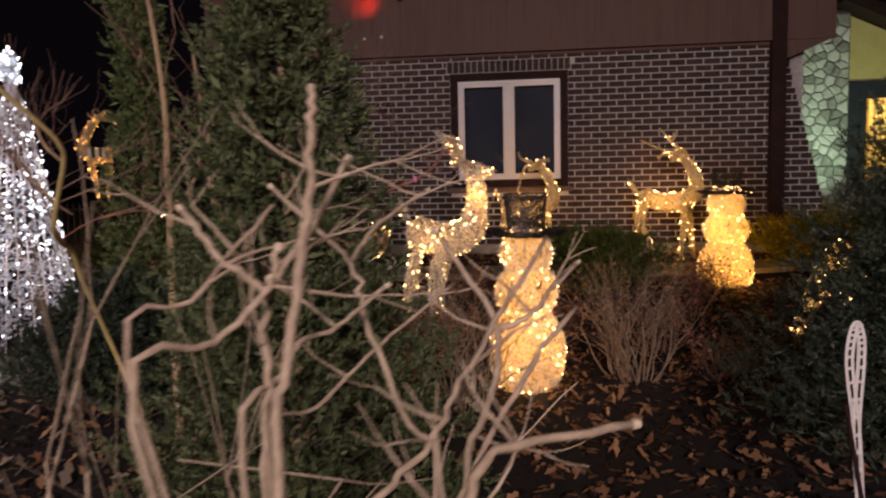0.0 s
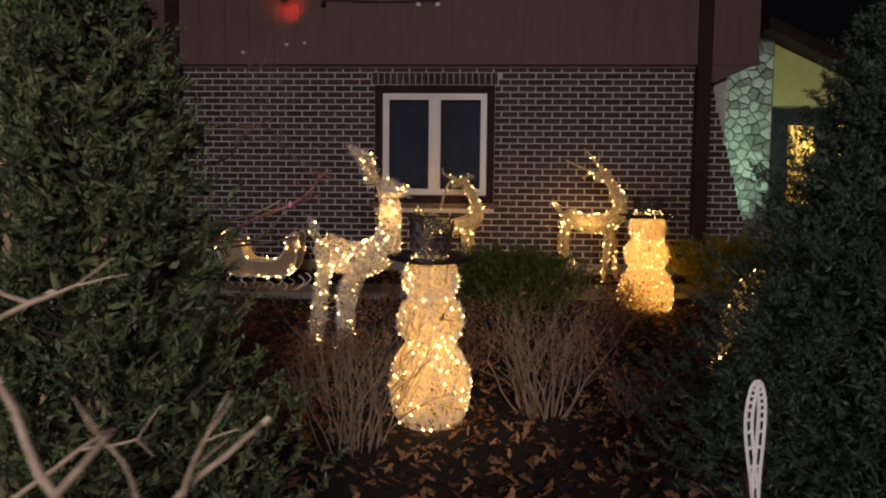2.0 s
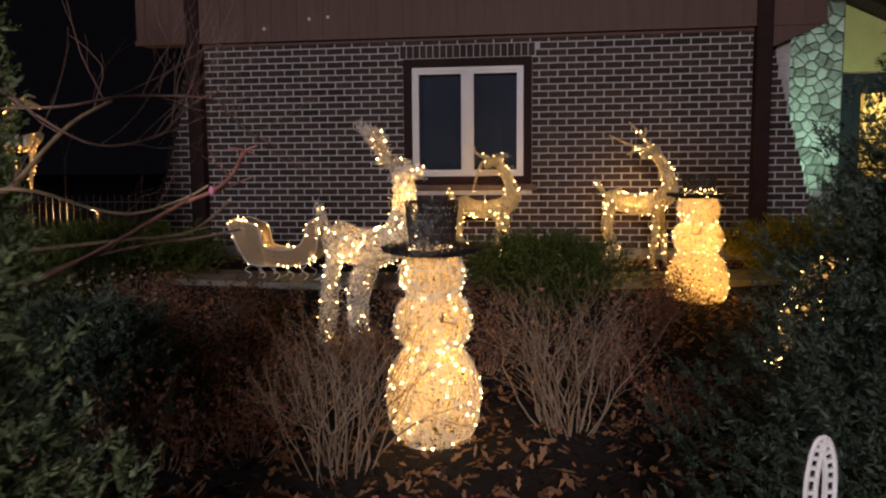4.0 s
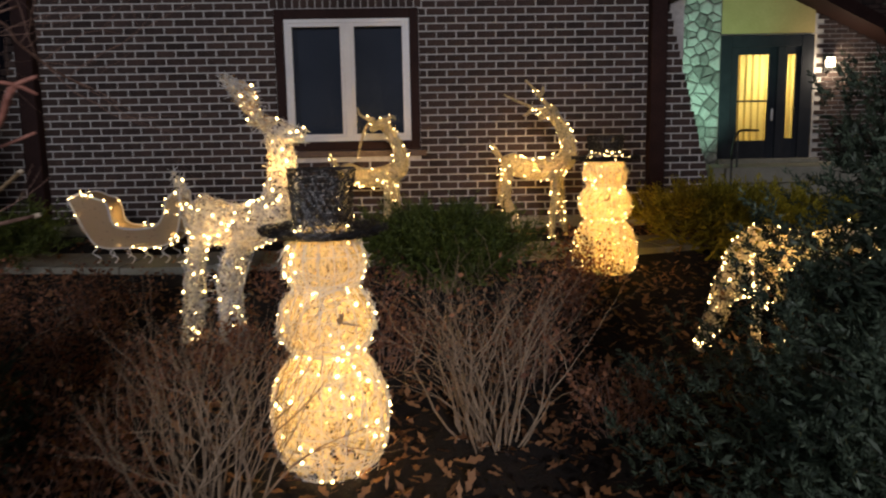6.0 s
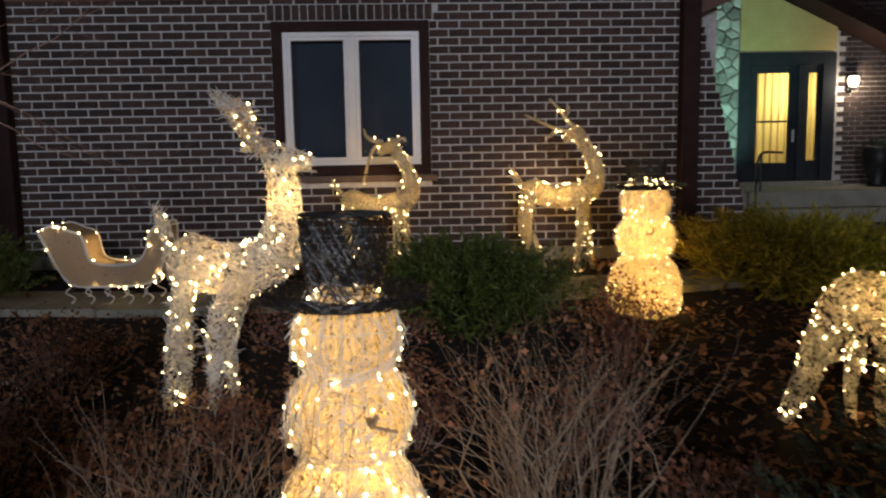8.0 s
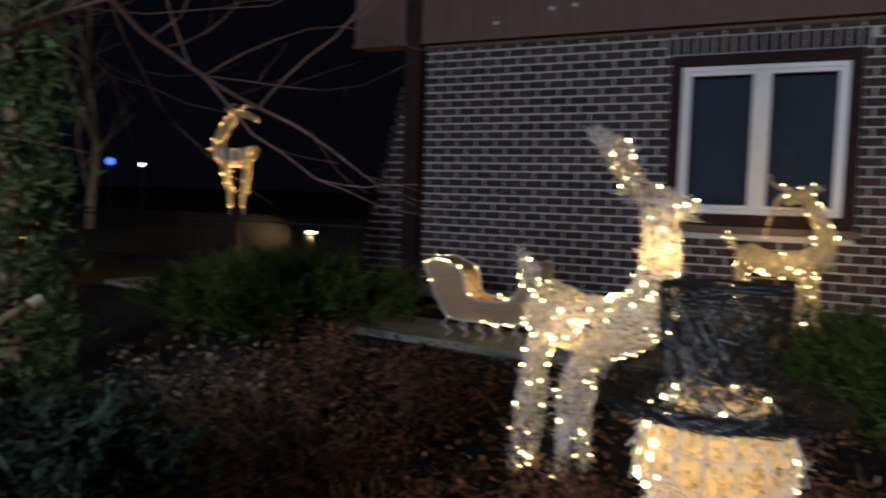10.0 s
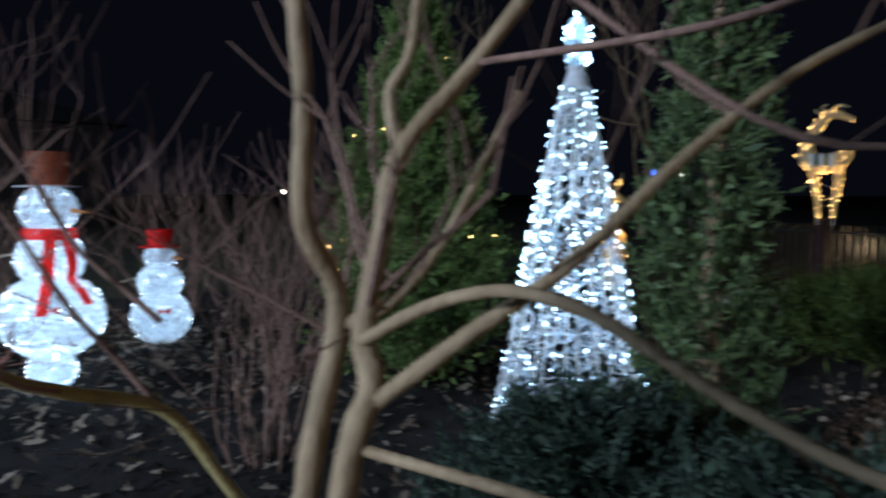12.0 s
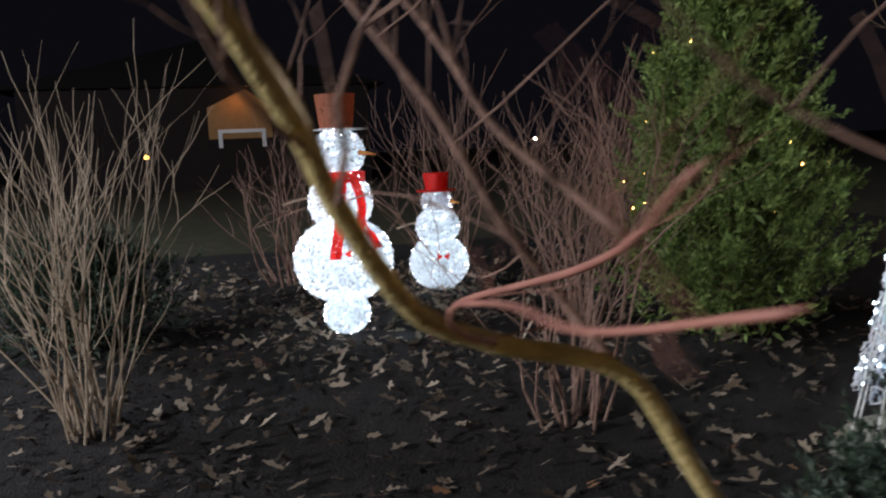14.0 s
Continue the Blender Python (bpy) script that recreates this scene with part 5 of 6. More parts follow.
for k, (x, y, h, sp) in enumerate(((-0.9, 6.2, 0.55, 0.55), (-1.7, 6.9, 0.55, 0.6), (-0.5, 7.0, 0.45, 0.5), (-2.6, 7.7, 0.55, 0.6), (0.5, 7.3, 0.45, 0.5), (1.5, 7.0, 0.5, 0.5), (2.0, 8.3, 0.45, 0.5), (-1.6, 5.6, 0.55, 0.6), (0.3, 8.8, 0.4, 0.5), (-3.3, 8.9, 0.5, 0.6), (2.35, 9.35, 0.42, 0.35), (-1.2, 5.1, 0.5, 0.55), (-2.3, 6.2, 0.55, 0.6), (-2.0, 8.3, 0.5, 0.6), (-0.75, 5.3, 0.45, 0.5), (1.9, 6.1, 0.4, 0.4), (-0.4, 9.2, 0.4, 0.5))):
    bare_shrub("low red-brown barberry with withered leaves", x, y, 24, h, sp, 0.0055, M_REDTWIG, 30 + k, 2, 650, M_SHRUBLEAF, 0.4, "barberry shrubs")
bare_shrub("low shrub holding pale dry leaves beside the yew", -2.3, 6.6, 16, 0.85, 0.5, 0.006, M_TANTWIG, 21, 2, 420, M_PALELEAF, 0.4)
bare_shrub("tall clump of straight bare stems at the bed's edge", -5.45, 1.55, 26, 1.75, 0.50, 0.0085, M_TWIG, 14, 2, fork=0.30, kink=0.12)
bare_shrub("tangled bare shrub behind the white snowmen", -5.0, 4.3, 22, 1.7, 0.6, 0.010, M_REDTWIG, 15, 2, fork=0.4)
bare_shrub("tangled bare shrub behind the white snowmen", -6.9, 5.0, 20, 1.8, 0.7, 0.010, M_REDTWIG, 16, 2, fork=0.4)
bare_shrub("tangled bare shrub in the dark behind the snowmen", -10.3, 4.4, 22, 2.0, 0.9, 0.012, M_REDTWIG, 17, 2, fork=0.4)
bare_shrub("tangled bare shrub in the dark behind the snowmen", -9.8, 2.5, 22, 1.5, 0.9, 0.012, M_REDTWIG, 18, 2, fork=0.4)
bare_shrub("tangled bare shrub in the dark behind the snowmen", -10.0, 6.6, 20, 2.2, 0.9, 0.012, M_REDTWIG, 19, 2, fork=0.4)
conifer("yew_bush", "low dark green yew bush at the bed's edge", -1.75, 5.35, 0.85, 0.65, M_PINE2, 9, 150, 55, 0.05, 0.008, 0.0, 0.4, "bush", 0.4)
conifer("yew_bush", "low dim green bush behind bare stems", -7.2, 1.0, 0.85, 0.95, M_PINE2, 81, 120, 40, 0.06, 0.008, 0.0, 0.8, "bush", 0.5)


def bare_tree():
    """A small multi-stemmed tree, pruned, with limbs reaching over the path."""
    root = thing("bare_tree", "small multi-stemmed bare tree with pruned greenish-brown limbs", "tree", "", (0, 0, 0), 0)
    rnd = random.Random(77)

    def limb(name, pts, r0, r1, twigs, mat=M_BARK, tl=0.35, cut=False):
        line = bend(pts, 6)
        m = len(line)
        s = Shape().tube(line, [(r0 + (r1 - r0) * i / (m - 1)) * rnd.uniform(0.94, 1.07) for i in range(m)], 9)
        ob = part(name, s, mat, root, "", True)
        t = Shape()
        tips = []
        for _ in range(twigs):
            i = rnd.randint(m // 4, m - 1)
            d = (line[min(i + 1, m - 1)] - line[max(i - 1, 0)]).normalized()
            a = Vector((rnd.gauss(0, 1), rnd.gauss(0, 1), rnd.gauss(0.5, 0.7)))
            grow(t, line[i], (d * 0.7 + a * 0.6).normalized(), tl * rnd.uniform(0.6, 1.2), r1 * rnd.uniform(0.3, 0.55), 1, rnd, tips, 5, 0.45, 0.08, 0.12)
        if t.v:
            part("twig_growth", t, mat if mat is M_BUD else M_REDTWIG, ob, kind="stuff")
        if cut:
            e, d = line[-1], (line[-1] - line[-2]).normalized()
            part("cut_end", Shape().tube([e - d * 0.004, e + d * 0.012], r1 * 1.35, 9), M_CUT, ob, "pale pruned end")

    limb("stem", [(-1.45, 3.58, -0.05), (-1.45, 3.58, 0.7), (-1.46, 3.61, 1.25), (-1.49, 3.68, 1.56), (-1.46, 3.61, 1.72), (-1.45, 3.61, 1.91), (-1.46, 3.60, 2.2), (-1.55, 3.66, 2.7)], 0.027, 0.012, 8)
    limb("limb", [(-1.49, 3.68, 1.53), (-1.44, 3.76, 1.58), (-1.42, 3.86, 1.70), (-1.42, 4.0, 1.95)], 0.015, 0.007, 4)
    limb("stem", [(-1.42, 3.60, -0.05), (-1.28, 3.58, 0.8), (-1.19, 3.59, 1.36), (-1.19, 3.63, 1.5), (-1.22, 3.63, 1.57), (-1.25, 3.67, 1.71), (-1.28, 3.71, 1.83), (-1.29, 3.84, 1.97), (-1.25, 4.05, 2.25)], 0.024, 0.011, 6)
    limb("limb", [(-1.28, 3.71, 1.83), (-1.32, 3.71, 1.92), (-1.32, 3.75, 2.02), (-1.38, 3.8, 2.4)], 0.012, 0.006, 4)
    limb("limb", [(-1.19, 3.62, 1.47), (-1.10, 3.73, 1.58), (-1.05, 3.85, 1.67), (-1.03, 4.02, 1.81), (-1.01, 4.21, 1.94), (-0.95, 4.40, 2.04)], 0.013, 0.007, 4)
    limb("limb", [(-1.21, 3.62, 1.56), (-1.115, 3.68, 1.62), (-1.014, 3.735, 1.65), (-0.90, 3.77, 1.64), (-0.80, 3.785, 1.61), (-0.715, 3.80, 1.58), (-0.595, 3.81, 1.555), (-0.485, 3.81, 1.56), (-0.403, 3.825, 1.585), (-0.314, 3.845, 1.62), (-0.25, 3.87, 1.66)], 0.0100, 0.0042, 7, M_BARK, 0.2)
    limb("limb", [(-1.29, 3.84, 1.97), (-0.95, 4.0, 1.98), (-0.71, 4.12, 2.03), (-0.47, 4.42, 2.04), (-0.46, 4.57, 1.98), (-0.43, 4.73, 1.91), (-0.38, 4.91, 1.85)], 0.0060, 0.0035, 18, M_REDTWIG, 0.38)
    limb("limb", [(-1.25, 3.95, 2.1), (-0.9, 4.1, 1.84), (-0.66, 4.22, 1.86), (-0.63, 4.39, 1.95), (-0.62, 4.56, 2.04), (-0.52, 4.70, 2.12)], 0.0060, 0.0035, 16, M_REDTWIG, 0.38)
    limb("limb", [(-1.20, 3.60, 1.42), (-0.9, 3.75, 1.42), (-0.6, 3.80, 1.45), (-0.42, 3.95, 1.46), (-0.38, 4.11, 1.50), (-0.35, 4.28, 1.58)], 0.0085, 0.0055, 2, M_BARK, 0.16, True)
    limb("limb", [(-1.25, 3.58, 1.1), (-0.8, 3.72, 1.35), (-0.5, 3.82, 1.43), (-0.33, 3.94, 1.45), (-0.23, 4.11, 1.47)], 0.0075, 0.0050, 2, M_REDTWIG, 0.14, True)
    limb("limb", [(-1.62, 3.74, 0.05), (-1.92, 3.78, 0.70), (-1.93, 3.54, 1.14), (-1.90, 3.42, 1.31), (-1.84, 3.24, 1.38), (-1.79, 3.13, 1.44), (-1.71, 3.05, 1.57), (-1.67, 3.02, 1.64), (-1.60, 2.96, 1.75), (-1.57, 2.90, 1.82), (-1.60, 2.80, 1.92), (-1.75, 2.50, 2.20)], 0.0150, 0.0105, 3, M_YBARK, 0.3)
    limb("limb", [(-1.90, 3.42, 1.31), (-1.92, 3.33, 1.43), (-1.90, 3.25, 1.54), (-1.90, 3.17, 1.68), (-1.95, 3.05, 1.86), (-2.0, 2.95, 2.05)], 0.0075, 0.004, 18, M_REDTWIG, 0.32)
    limb("limb", [(-1.71, 3.05, 1.57), (-1.80, 3.01, 1.69), (-1.82, 2.95, 1.78)], 0.006, 0.004, 6, M_BARK, 0.2)
    limb("limb", [(-1.60, 2.96, 1.75), (-1.66, 2.92, 1.83), (-1.70, 2.90, 1.96)], 0.008, 0.006, 9, M_BARK, 0.25)

    limb("limb", [(-1.88, 3.42, 1.50), (-1.93, 3.36, 1.56), (-1.98, 3.27, 1.65), (-2.02, 3.21, 1.76), (-2.05, 3.13, 1.88), (-2.1, 3.0, 2.1)], 0.0070, 0.004, 10, M_REDTWIG, 0.3)
    limb("limb", [(-1.84, 3.24, 1.38), (-1.72, 3.17, 1.43), (-1.58, 3.15, 1.49), (-1.33, 3.19, 1.56), (-1.23, 3.20, 1.615)], 0.0042, 0.0018, 5, M_BUD, 0.07)
    limb("limb", [(-1.58, 3.15, 1.49), (-1.42, 3.16, 1.52), (-1.28, 3.165, 1.535), (-1.13, 3.18, 1.575)], 0.0026, 0.0018, 4, M_BUD, 0.05)
    limb("limb", [(-0.95, 3.66, 1.26), (-0.6, 3.76, 1.44), (-0.30, 3.70, 1.585), (-0.16, 3.70, 1.64), (-0.06, 3.65, 1.70), (0.0, 3.60, 1.768)], 0.0085, 0.0070, 1, M_BUD, 0.08)
    for tip in ((0.055, 3.605, 1.80), (-0.03, 3.57, 1.79), (0.045, 3.62, 1.765)):
        limb("limb", [(-0.01, 3.605, 1.76), (0.012, 3.60, 1.782), tip], 0.0055, 0.0040, 0, M_BUD, 0.1)
    limb("limb", [(-0.16, 3.70, 1.64), (-0.10, 3.73, 1.66), (-0.03, 3.75, 1.69)], 0.0045, 0.0035, 0, M_BUD, 0.1)
    limb("limb", [(-0.30, 3.70, 1.585), (-0.24, 3.65, 1.605), (-0.20, 3.62, 1.63)], 0.0050, 0.0035, 0, M_BUD, 0.1)
    prof = [(0.001, -0.016), (0.008, -0.010), (0.011, 0.0), (0.009, 0.010), (0.003, 0.018)]
    part("swollen_bud", Shape().lathe(-0.155, 3.688, [(q, 1.642 + z) for q, z in prof], 10), M_PINK, root, "pink opening bud", True)


bare_tree()


def leaf_litter(name, label, n, box, mat, seed, size, avoid_walk=True):
    rng = np.random.default_rng(seed)
    xs, ys = rng.uniform(box[0], box[2], n), rng.uniform(box[1], box[3], n)
    xs, ys = xs + rng.normal(0, 0.5, n), ys + rng.normal(0, 0.5, n)
    ys = np.where(ys > 12.4, 24.8 - ys, ys)
    if avoid_walk:
        keep = ~((ys > 10.05) & (ys < 11.5) & (rng.uniform(size=n) < 0.85))
        xs, ys = xs[keep], ys[keep]
    n = len(xs)
    zs = np.array([ground_z(a, b) for a, b in zip(xs, ys)])
    w = rng.uniform(0, 6.28, n)
    l = size * rng.uniform(0.6, 1.4, n)
    tilt = rng.normal(0, 0.35, (n, 2))
    outline = np.array([(-0.5, 0, 0), (-0.28, 0.2, 0.05), (-0.1, 0.12, 0.02), (0.1, 0.27, 0.09), (0.24, 0.13, 0.03), (0.5, 0, 0.04), (0.24, -0.13, 0.03), (0.1, -0.27, 0.09), (-0.1, -0.12, 0.02), (-0.28, -0.2, 0.05)])
    c, s = np.cos(w)[:, None], np.sin(w)[:, None]
    ox, oy = outline[None, :, 0] * l[:, None], outline[None, :, 1] * l[:, None] * rng.uniform(0.6, 1.1, (n, 1))
    oz = outline[None, :, 2] * l[:, None] * rng.uniform(-0.5, 3, (n, 1)) + ox * tilt[:, :1] + oy * tilt[:, 1:]
    v = np.stack([xs[:, None] + ox * c - oy * s, ys[:, None] + ox * s + oy * c, zs[:, None] + 0.012 + np.abs(tilt[:, :1]) * l[:, None] * 0.4 + rng.uniform(0, 0.02, (n, 1)) + oz], 2).reshape(-1, 3)
    f = np.arange(n * 10).reshape(-1, 10)
    tagged(new(name, fast_mesh(name, v, f, mat)), label, "leaves", "", "stuff")


leaf_litter("fallen_leaves", "brown fallen oak leaves over the mulch bed", 9000, (-3.5, 3.6, 5.0, 12.4), M_DEADLEAF, 1, 0.085)
leaf_litter("fallen_leaves", "pale fallen leaves scattered on dark mulch", 2600, (-11, 0.5, -1.6, 7.5), M_PALELEAF, 2, 0.105)
leaf_litter("fallen_leaves", "pale leaves gathered round the white snowmen", 700, (-9.8, 2.0, -6.2, 5.0), M_PALELEAF, 4, 0.105)
leaf_litter("mulch_chips", "dark shredded bark mulch", 9000, (-9, 0.5, 4.5, 9.5), leafy("bark_chip", (0.006, 0.0045, 0.004), (0.042, 0.030, 0.024), 0.0, 0.9, 0.2), 3, 0.06)


# ---- far off ----
def path_lamp(x, y, z):
    r = thing("path_lamp", "small glowing path lamp by the iron fence", "lamp", "", (x, y, z), 0)
    part("stem", Shape().tube([(0, 0, -0.1), (0, 0, 0.62)], 0.012, 6), M_IRON, r)
    part("lens", Shape().lathe(0, 0, [(0.02, 0.655), (0.075, 0.665), (0.085, 0.685), (0.06, 0.692)], 10), M_LAMPGLASS, r)
    part("cap", Shape().lathe(0, 0, [(0.075, 0.694), (0.06, 0.71), (0.0, 0.72)], 12), M_IRON, r)


path_lamp(-7.02, 13.86, 0.36)
point("path_lamp_bulb", -7.02, 13.95, 0.96, 48, (1.0, 0.62, 0.28), 0.04)


def fence():
    r = thing("iron_fence", "low black iron picket fence behind the lawn", "fence", "", (-12.0, 13.35, 0.36), 0)
    part("rail", Shape().box(0, -0.015, 0.1, 6.5, 0.015, 0.13), M_IRON, r)
    part("rail", Shape().box(0, -0.015, 0.82, 6.5, 0.015, 0.85), M_IRON, r)
    pk = Shape().box(-0.008, -0.008, -0.1, 0.008, 0.008, 0.95)
    me = pk.mesh("picket", M_IRON)
    for i in range(50):
        ob = new("picket", me)
        ob.parent = r
        ob.location = (0.06 + i * 0.13, 0, 0)


fence()


M_TAN = noisy("tan_garage_paint", (0.30, 0.16, 0.06), (0.40, 0.22, 0.09), 2, 0.8, 0.1, 10)


def far_house():
    r = thing("neighbour_house", "distant low house with an orange-lit garage front", "house", "", (-37.0, -1.3, -0.3), 8)
    # Night darkness put into the wall and roof colours, so both stay nearly unseen.
    part("wall", Shape().box(-8, -9, 0, 0, 6, 5.2), noisy("far_unlit_wall", (0.010, 0.006, 0.005), (0.016, 0.010, 0.008), 2, 0.9, 0.1, 10), r)
    part("roof", Shape().add([(0.8, -9.8, 5.0), (0.8, 6.8, 5.0), (-4, -1.5, 7.6), (-8.6, -9.8, 5.0), (-8.6, 6.8, 5.0)], [(0, 1, 2), (3, 0, 2), (1, 4, 2), (4, 3, 2), (0, 3, 4, 1)]), noisy("unlit_shingle", (0.006, 0.0055, 0.005), (0.012, 0.011, 0.010), 8, 0.9, 0.4, 40), r)
    gable = [(-1.3, 2.7), (1.5, 2.7), (1.5, 4.1), (0.4, 4.9), (-1.3, 4.1)]
    v = [(x, y, z) for x in (0.02, 0.10) for y, z in gable]
    f = [(5, 6, 7, 8, 9), (4, 3, 2, 1, 0)] + [(k, (k + 1) % 5, 5 + (k + 1) % 5, 5 + k) for k in range(5)]
    d = part("garage_front", Shape().add(v, f), M_TAN, r, "orange-lit tan gable over the garage")
    part("lintel", Shape().box(0.10, -0.9, 2.95, 0.18, 1.2, 3.12, 0, 0.01), M_VINYL, d, "pale garage lintel")
    part("jamb", Shape().box(0.10, -0.9, 2.3, 0.18, -0.72, 2.95, 0, 0.01), M_VINYL, d)
    part("jamb", Shape().box(0.10, 1.02, 2.3, 0.18, 1.2, 2.95, 0, 0.01), M_VINYL, d)


far_house()
point("neighbour_lamp", -36.2, -1.2, 4.1, 4.5, (1.0, 0.40, 0.08), 0.1)


def far_light(x, y, z, r, mat, label):
    t = thing("distant_lamp", label, "lamp", "distant lamps", (x, y, 0), 0)
    part("pole", Shape().tube([(0, 0, -0.2), (0, 0, z - r)], 0.03, 6), M_IRON, t)
    part("globe", Shape().lathe(0, 0, [(0.0, z - r), (r * 0.8, z - r * 0.5), (r, z), (r * 0.8, z + r * 0.5), (0, z + r)], 10), mat, t)


M_BLUE = glow("blue_lamp", (0.1, 0.2, 1.0), 1.5)
far_light(-25.02, 9.37, 1.76, 0.05, M_LAMPGLASS, "small distant white street lamp")
far_light(-21.77, -1.84, 1.68, 0.07, glow("yellow_yard_lamp", (1.0, 0.55, 0.12), 1.6), "small distant yellow yard lamp")
far_light(-31.04, 29.85, 2.83, 0.20, M_BLUE, "distant blue holiday lamp")
far_light(-29.87, 30.77, 2.71, 0.08, M_LAMPGLASS, "small distant white street lamp")


def far_tree(x, y, h, seed):
    root = thing("bare_tree", "tall leafless tree dark against the night sky", "tree", "distant trees", (x, y, -0.2), 0)
    rnd = random.Random(seed)
    s, tips = Shape(), []
    grow(s, Vector((0, 0, 0)), Vector((0, 0, 1)), h * 0.35, 0.16, 4, rnd, tips, 7, 0.5, 0.1, 0.1)
    part("trunk", s, M_BARK, root)


for k, (x, y, h) in enumerate(((-19.5, 19.5, 9), (-22, 13.5, 8))):
    far_tree(x, y, h, 200 + k)


# ---- lights under the gable ----
def bulb_line():
    r = thing("bulb_string", "short wire with round white bulbs clipped to the gable", "string lights", "", (0, WY - 0.2, 0), 0)
    part("wire", Shape().tube(bend([(-1.95, 0, 4.66), (-1.0, -0.01, 4.62), (-0.1, 0, 4.64)], 5), 0.008, 5), M_IRON, r)
    for x, m in ((-1.93, M_IRON), (-0.42, M_VINYL), (-0.12, M_VINYL)):
        s = part("socket", Shape().lathe(x, 0, [(0.0, 4.66), (0.022, 4.66), (0.022, 4.60), (0.0, 4.6)], 8), M_IRON, r)
        part("globe", Shape().lathe(x, 0, [(0.0, 4.535), (0.035, 4.55), (0.045, 4.58), (0.02, 4.61)], 10), m, s)


bulb_line()


def small_bulb(name, label, category, x, y, z, r, mat, drop):
    t = thing(name, label, category, "", (x, y, z), 0)
    part("globe", Shape().lathe(0, 0, [(0, -r), (r * 0.8, -r * 0.5), (r, 0), (r * 0.7, r * 0.6), (0, r)], 10), mat, t, "", True)
    part("holder", Shape().tube([(0, 0, r * 0.6), drop], r * 0.35, 5), M_IRON, t)


small_bulb("light_clip", "small unlit bulb clipped to the brown siding", "bulb", -3.24, 12.47, 3.85, 0.03, M_VINYL, (0, 0.06, 0.05))
small_bulb("light_clip", "small unlit bulb clipped to the brown siding", "bulb", -2.53, 12.47, 3.97, 0.03, M_VINYL, (0, 0.06, 0.05))
small_bulb("light_clip", "small unlit bulb clipped to the brown siding", "bulb", -2.24, 12.47, 3.99, 0.03, M_VINYL, (0, 0.06, 0.05))
small_bulb("ground_lamp", "small warm ground lamp under the dark conifer", "lamp", 2.83, 4.46, 0.08, 0.022, M_BULB, (0, 0.02, -0.14))
small_bulb("ground_lamp", "small warm ground lamp under the dark conifer", "lamp", 2.95, 4.46, 0.08, 0.022, M_BULB, (0, 0.02, -0.14))
fl = thing("red_flood_lamp", "red flood lamp fixed under the gable", "lamp", "", (-2.5, WY - 0.42, 4.63), 0)
part("housing", Shape().lathe(0, 0, [(0.0, -0.07), (0.05, -0.06), (0.07, 0.02), (0.06, 0.03)], 12), M_IRON, fl)
part("lens", Shape().lathe(0, 0, [(0.058, 0.025), (0.03, 0.035), (0.0, 0.038)], 12), M_REDBULB, fl)
part("bracket", Shape().tube([(0, 0.29, 0.0), (0, 0.03, -0.03)], 0.012, 5), M_IRON, fl)


# ---- stones of the porch wall ----
def stone_wall():
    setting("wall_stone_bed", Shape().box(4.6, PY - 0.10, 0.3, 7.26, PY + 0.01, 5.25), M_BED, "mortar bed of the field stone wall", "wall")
    root = tagged(new("wall_stone"), "pale irregular field stones set in mortar beside the front door", "stone wall", "", "structure")
    rnd = random.Random(4)
    seeds = [(4.7 + 0.235 * i + (j % 2) * 0.11 + rnd.uniform(-0.10, 0.10), 0.72 + 0.185 * j + rnd.uniform(-0.075, 0.075)) for j in range(24) for i in range(11)]
    for cx, cz in seeds:
        poly = [(4.61, 0.62), (7.25, 0.62), (7.25, 5.2), (4.61, 5.2)]
        for ox, oz in seeds:
            if (ox, oz) == (cx, cz) or abs(ox - cx) + abs(oz - cz) > 1.2:
                continue
            mx, mz, nx, nz = (ox + cx) / 2, (oz + cz) / 2, ox - cx, oz - cz
            cut = []
            for k in range(len(poly)):
                p, q = poly[k], poly[(k + 1) % len(poly)]
                dp, dq = (p[0] - mx) * nx + (p[1] - mz) * nz, (q[0] - mx) * nx + (q[1] - mz) * nz
                if dp <= 0:
                    cut.append(p)
                if dp * dq < 0:
                    u = dp / (dp - dq)
                    cut.append((p[0] + (q[0] - p[0]) * u, p[1] + (q[1] - p[1]) * u))
            poly = cut
            if len(poly) < 3:
                break
        if len(poly) < 3:
            continue
        gx, gz = sum(p[0] for p in poly) / len(poly), sum(p[1] for p in poly) / len(poly)
        m, out = len(poly), PY - 0.12 - rnd.uniform(0, 0.035)
        tx, tz = rnd.uniform(-0.06, 0.06), rnd.uniform(-0.06, 0.06)
        v = []
        for k, depth in ((0.93, PY - 0.098), (0.86, out + 0.014), (0.62, out - 0.012)):
            v += [(gx + (px - gx) * k, depth + (tx * (px - gx) + tz * (pz - gz)) * (k < 0.93), gz + (pz - gz) * k) for px, pz in poly]
        f = [(r * m + k, r * m + (k + 1) % m, (r + 1) * m + (k + 1) % m, (r + 1) * m + k) for r in range(2) for k in range(m)]
        f.append(tuple(range(2 * m, 3 * m)))
        part("stone", Shape().add(v, f), M_STONE, root, "", False)


stone_wall()


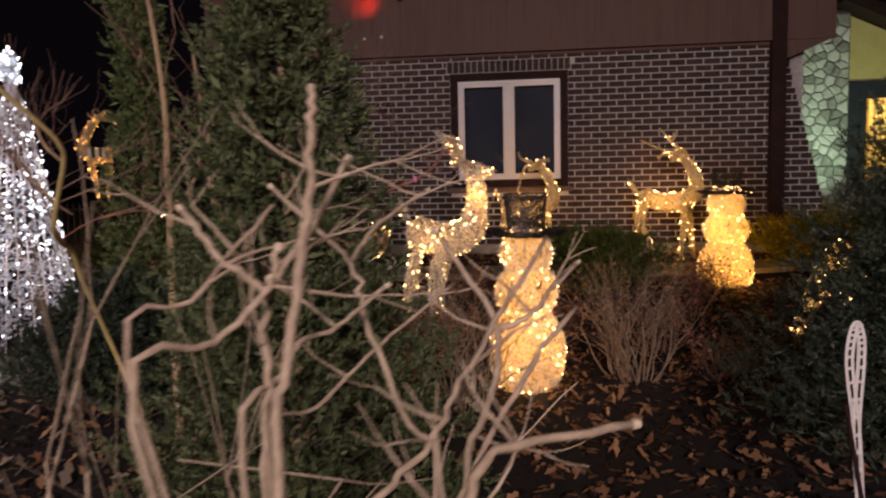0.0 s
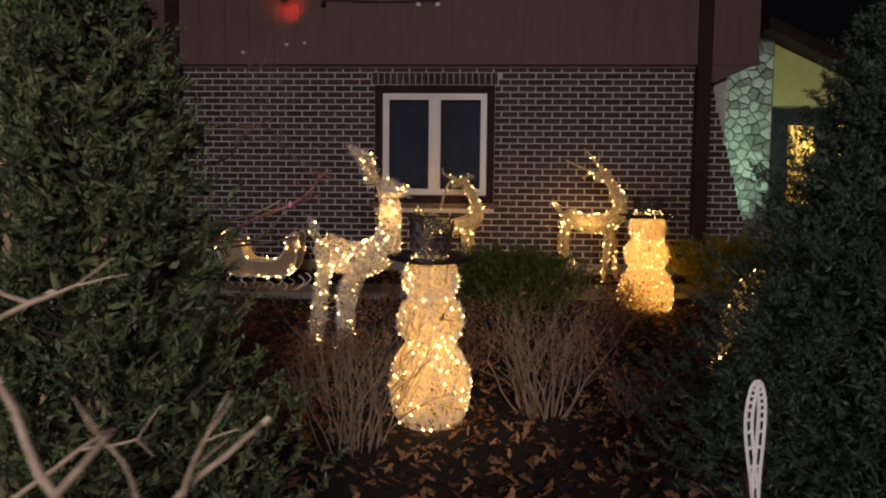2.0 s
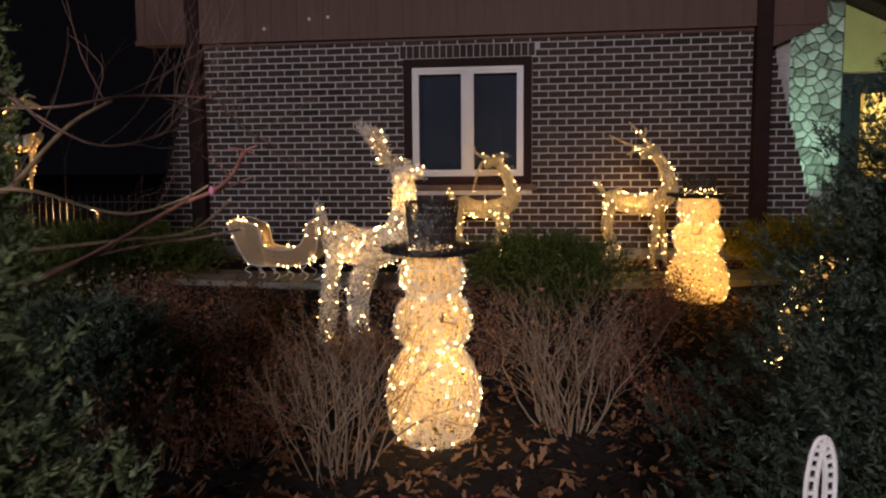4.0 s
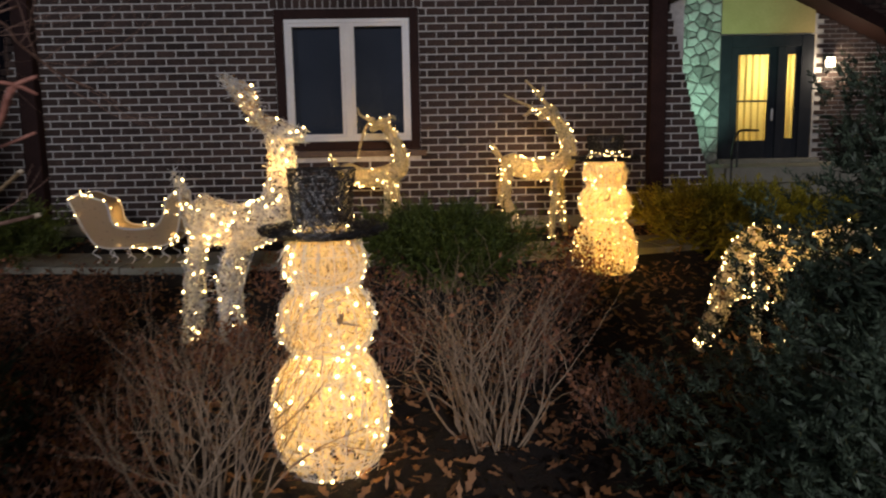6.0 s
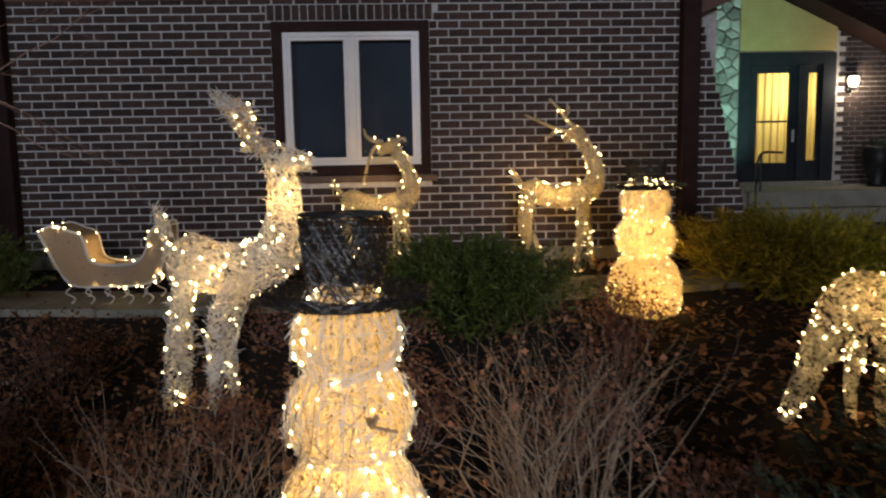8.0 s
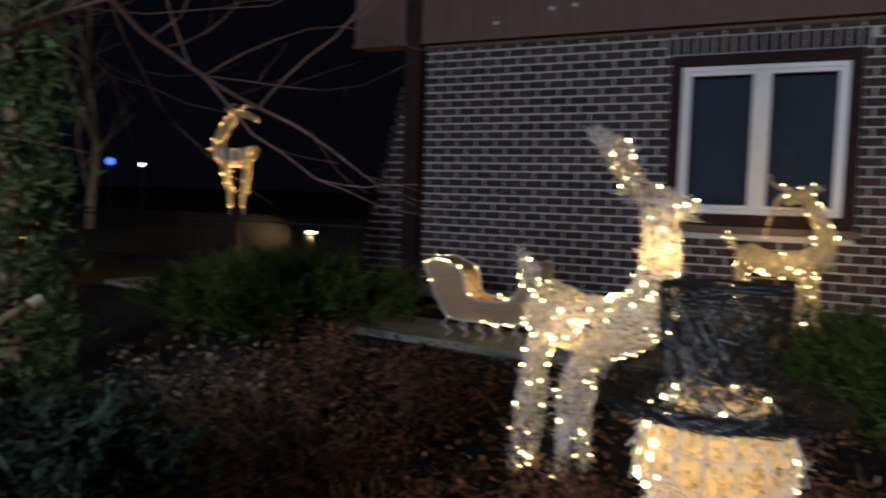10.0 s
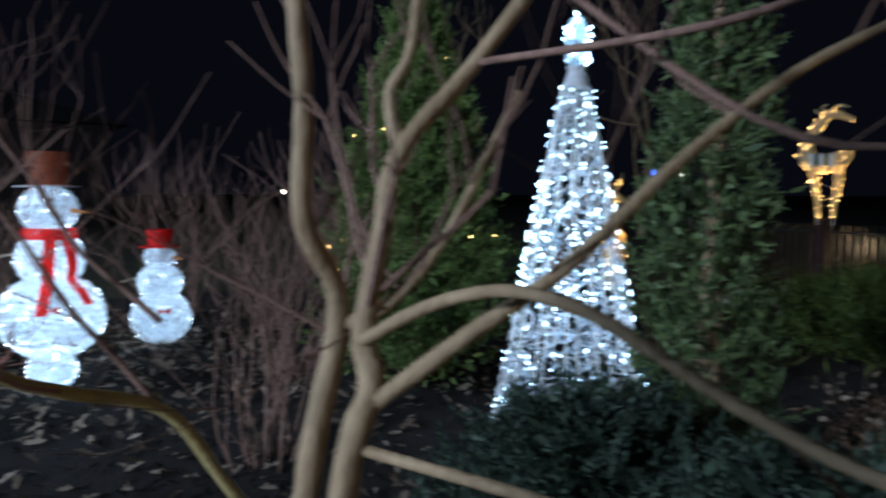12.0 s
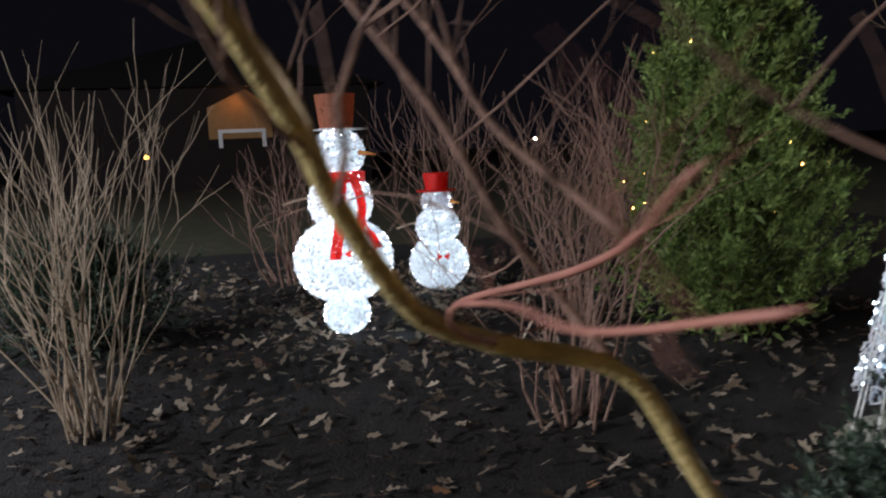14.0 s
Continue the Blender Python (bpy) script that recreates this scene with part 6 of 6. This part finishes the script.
# ---- bricks ----
def bricks():
    rnd = random.Random(8)
    cache = {}

    def brick_mesh(w, h):
        key = (round(w, 2), round(h, 3))
        if key not in cache:
            b = 0.004
            v = [(0, 0.014, 0), (w, 0.014, 0), (w, 0.014, h), (0, 0.014, h), (b, -0.006, b), (w - b, -0.006, b), (w - b, -0.006, h - b), (b, -0.006, h - b)]
            cache[key] = Shape().add(v, [(4, 5, 6, 7), (0, 1, 5, 4), (1, 2, 6, 5), (2, 3, 7, 6), (3, 0, 4, 7)]).mesh("brick", M_BRICK)
        return cache[key]

    rest = Shape()
    count = 0

    def lay(x, z, w, h):
        nonlocal count
        if w < 0.05:
            return
        near = -2.1 < x < 2.4 and 1.2 < z < 3.7 and count < 300
        w, dy = round(w, 2), rnd.uniform(-0.002, 0.002)
        if near:
            ob = new("brick", brick_mesh(w, h))
            ob.parent = wall_front
            ob.location = (x, WY + dy, z)
            count += 1
        else:
            b, y = 0.004, WY + dy
            v = [(x, y + 0.014, z), (x + w, y + 0.014, z), (x + w, y + 0.014, z + h), (x, y + 0.014, z + h), (x + b, y - 0.006, z + b), (x + w - b, y - 0.006, z + b), (x + w - b, y - 0.006, z + h - b), (x + b, y - 0.006, z + h - b)]
            rest.add(v, [(4, 5, 6, 7), (0, 1, 5, 4), (1, 2, 6, 5), (2, 3, 7, 6), (3, 0, 4, 7)])

    gx0, gx1 = WX0 - FR - 0.005, WX1 + FR + 0.005
    gz0, gz1 = WZ0 - FR - 0.09, WZ1 + FR
    rows = int((Z1 - Z0) / COURSE) + 1
    for k in range(rows):
        z = Z0 + k * COURSE + 0.004
        h = COURSE - JOINT
        u = min((z - Z0) / (3.5 - Z0), 1)
        xa, xb = -5.36 + u * (0.82), 4.92 - u * (0.78)
        x = -5.68 + (PITCH / 2 if k % 2 else 0)
        while x < xb:
            a, b = max(x, xa), min(x + PITCH - JOINT, xb)
            sold = gz1 <= z + h and z < gz1 + 0.2
            spans = [(a, b)]
            if (gz0 < z + h and z < gz1) or sold:
                m = 0.05 if sold else 0
                spans = [(a, min(b, gx0 - m)), (max(a, gx1 + m), b)]
            for p, q in spans:
                if q - p > 0.05:
                    lay(p, z, q - p, h)
            x += PITCH
    x = gx0 - 0.04
    while x < gx1 + 0.02:
        lay(x, gz1 + 0.012, COURSE - JOINT, 0.185)
        x += COURSE
    ob = new("brick_courses", rest.mesh("brick_courses", M_BRICK_J))
    ob.parent = wall_front
    tagged(ob, kind="stuff")
    far = Shape()
    for k in range(42):
        z = 0.95 + k * COURSE
        x = 9.4 + (PITCH / 2 if k % 2 else 0)
        while x < 12.2:
            far.box(x, PY + 0.005, z, x + PITCH - JOINT, PY + 0.03, z + COURSE - JOINT)
            if x < 9.5 and k % 2:
                far.box(9.37, PY + 0.005, z, x - JOINT, PY + 0.03, z + COURSE - JOINT)
            x += PITCH
    ob = new("brick_courses", far.mesh("brick_courses", M_BRICK_J))
    ob.parent = bpy.data.objects["wall_porch"]
    tagged(ob, kind="stuff")


bricks()


# ---- true size: the plan above is drawn a quarter too large ----
SIZE = 0.8
for ob in scene.objects:
    if ob.parent is None and ob.type != "CAMERA":
        ob.location *= SIZE
        if ob.type == "LIGHT":
            ob.data.energy *= SIZE ** 2
            ob.data.shadow_soft_size *= SIZE
        else:
            ob.scale *= SIZE
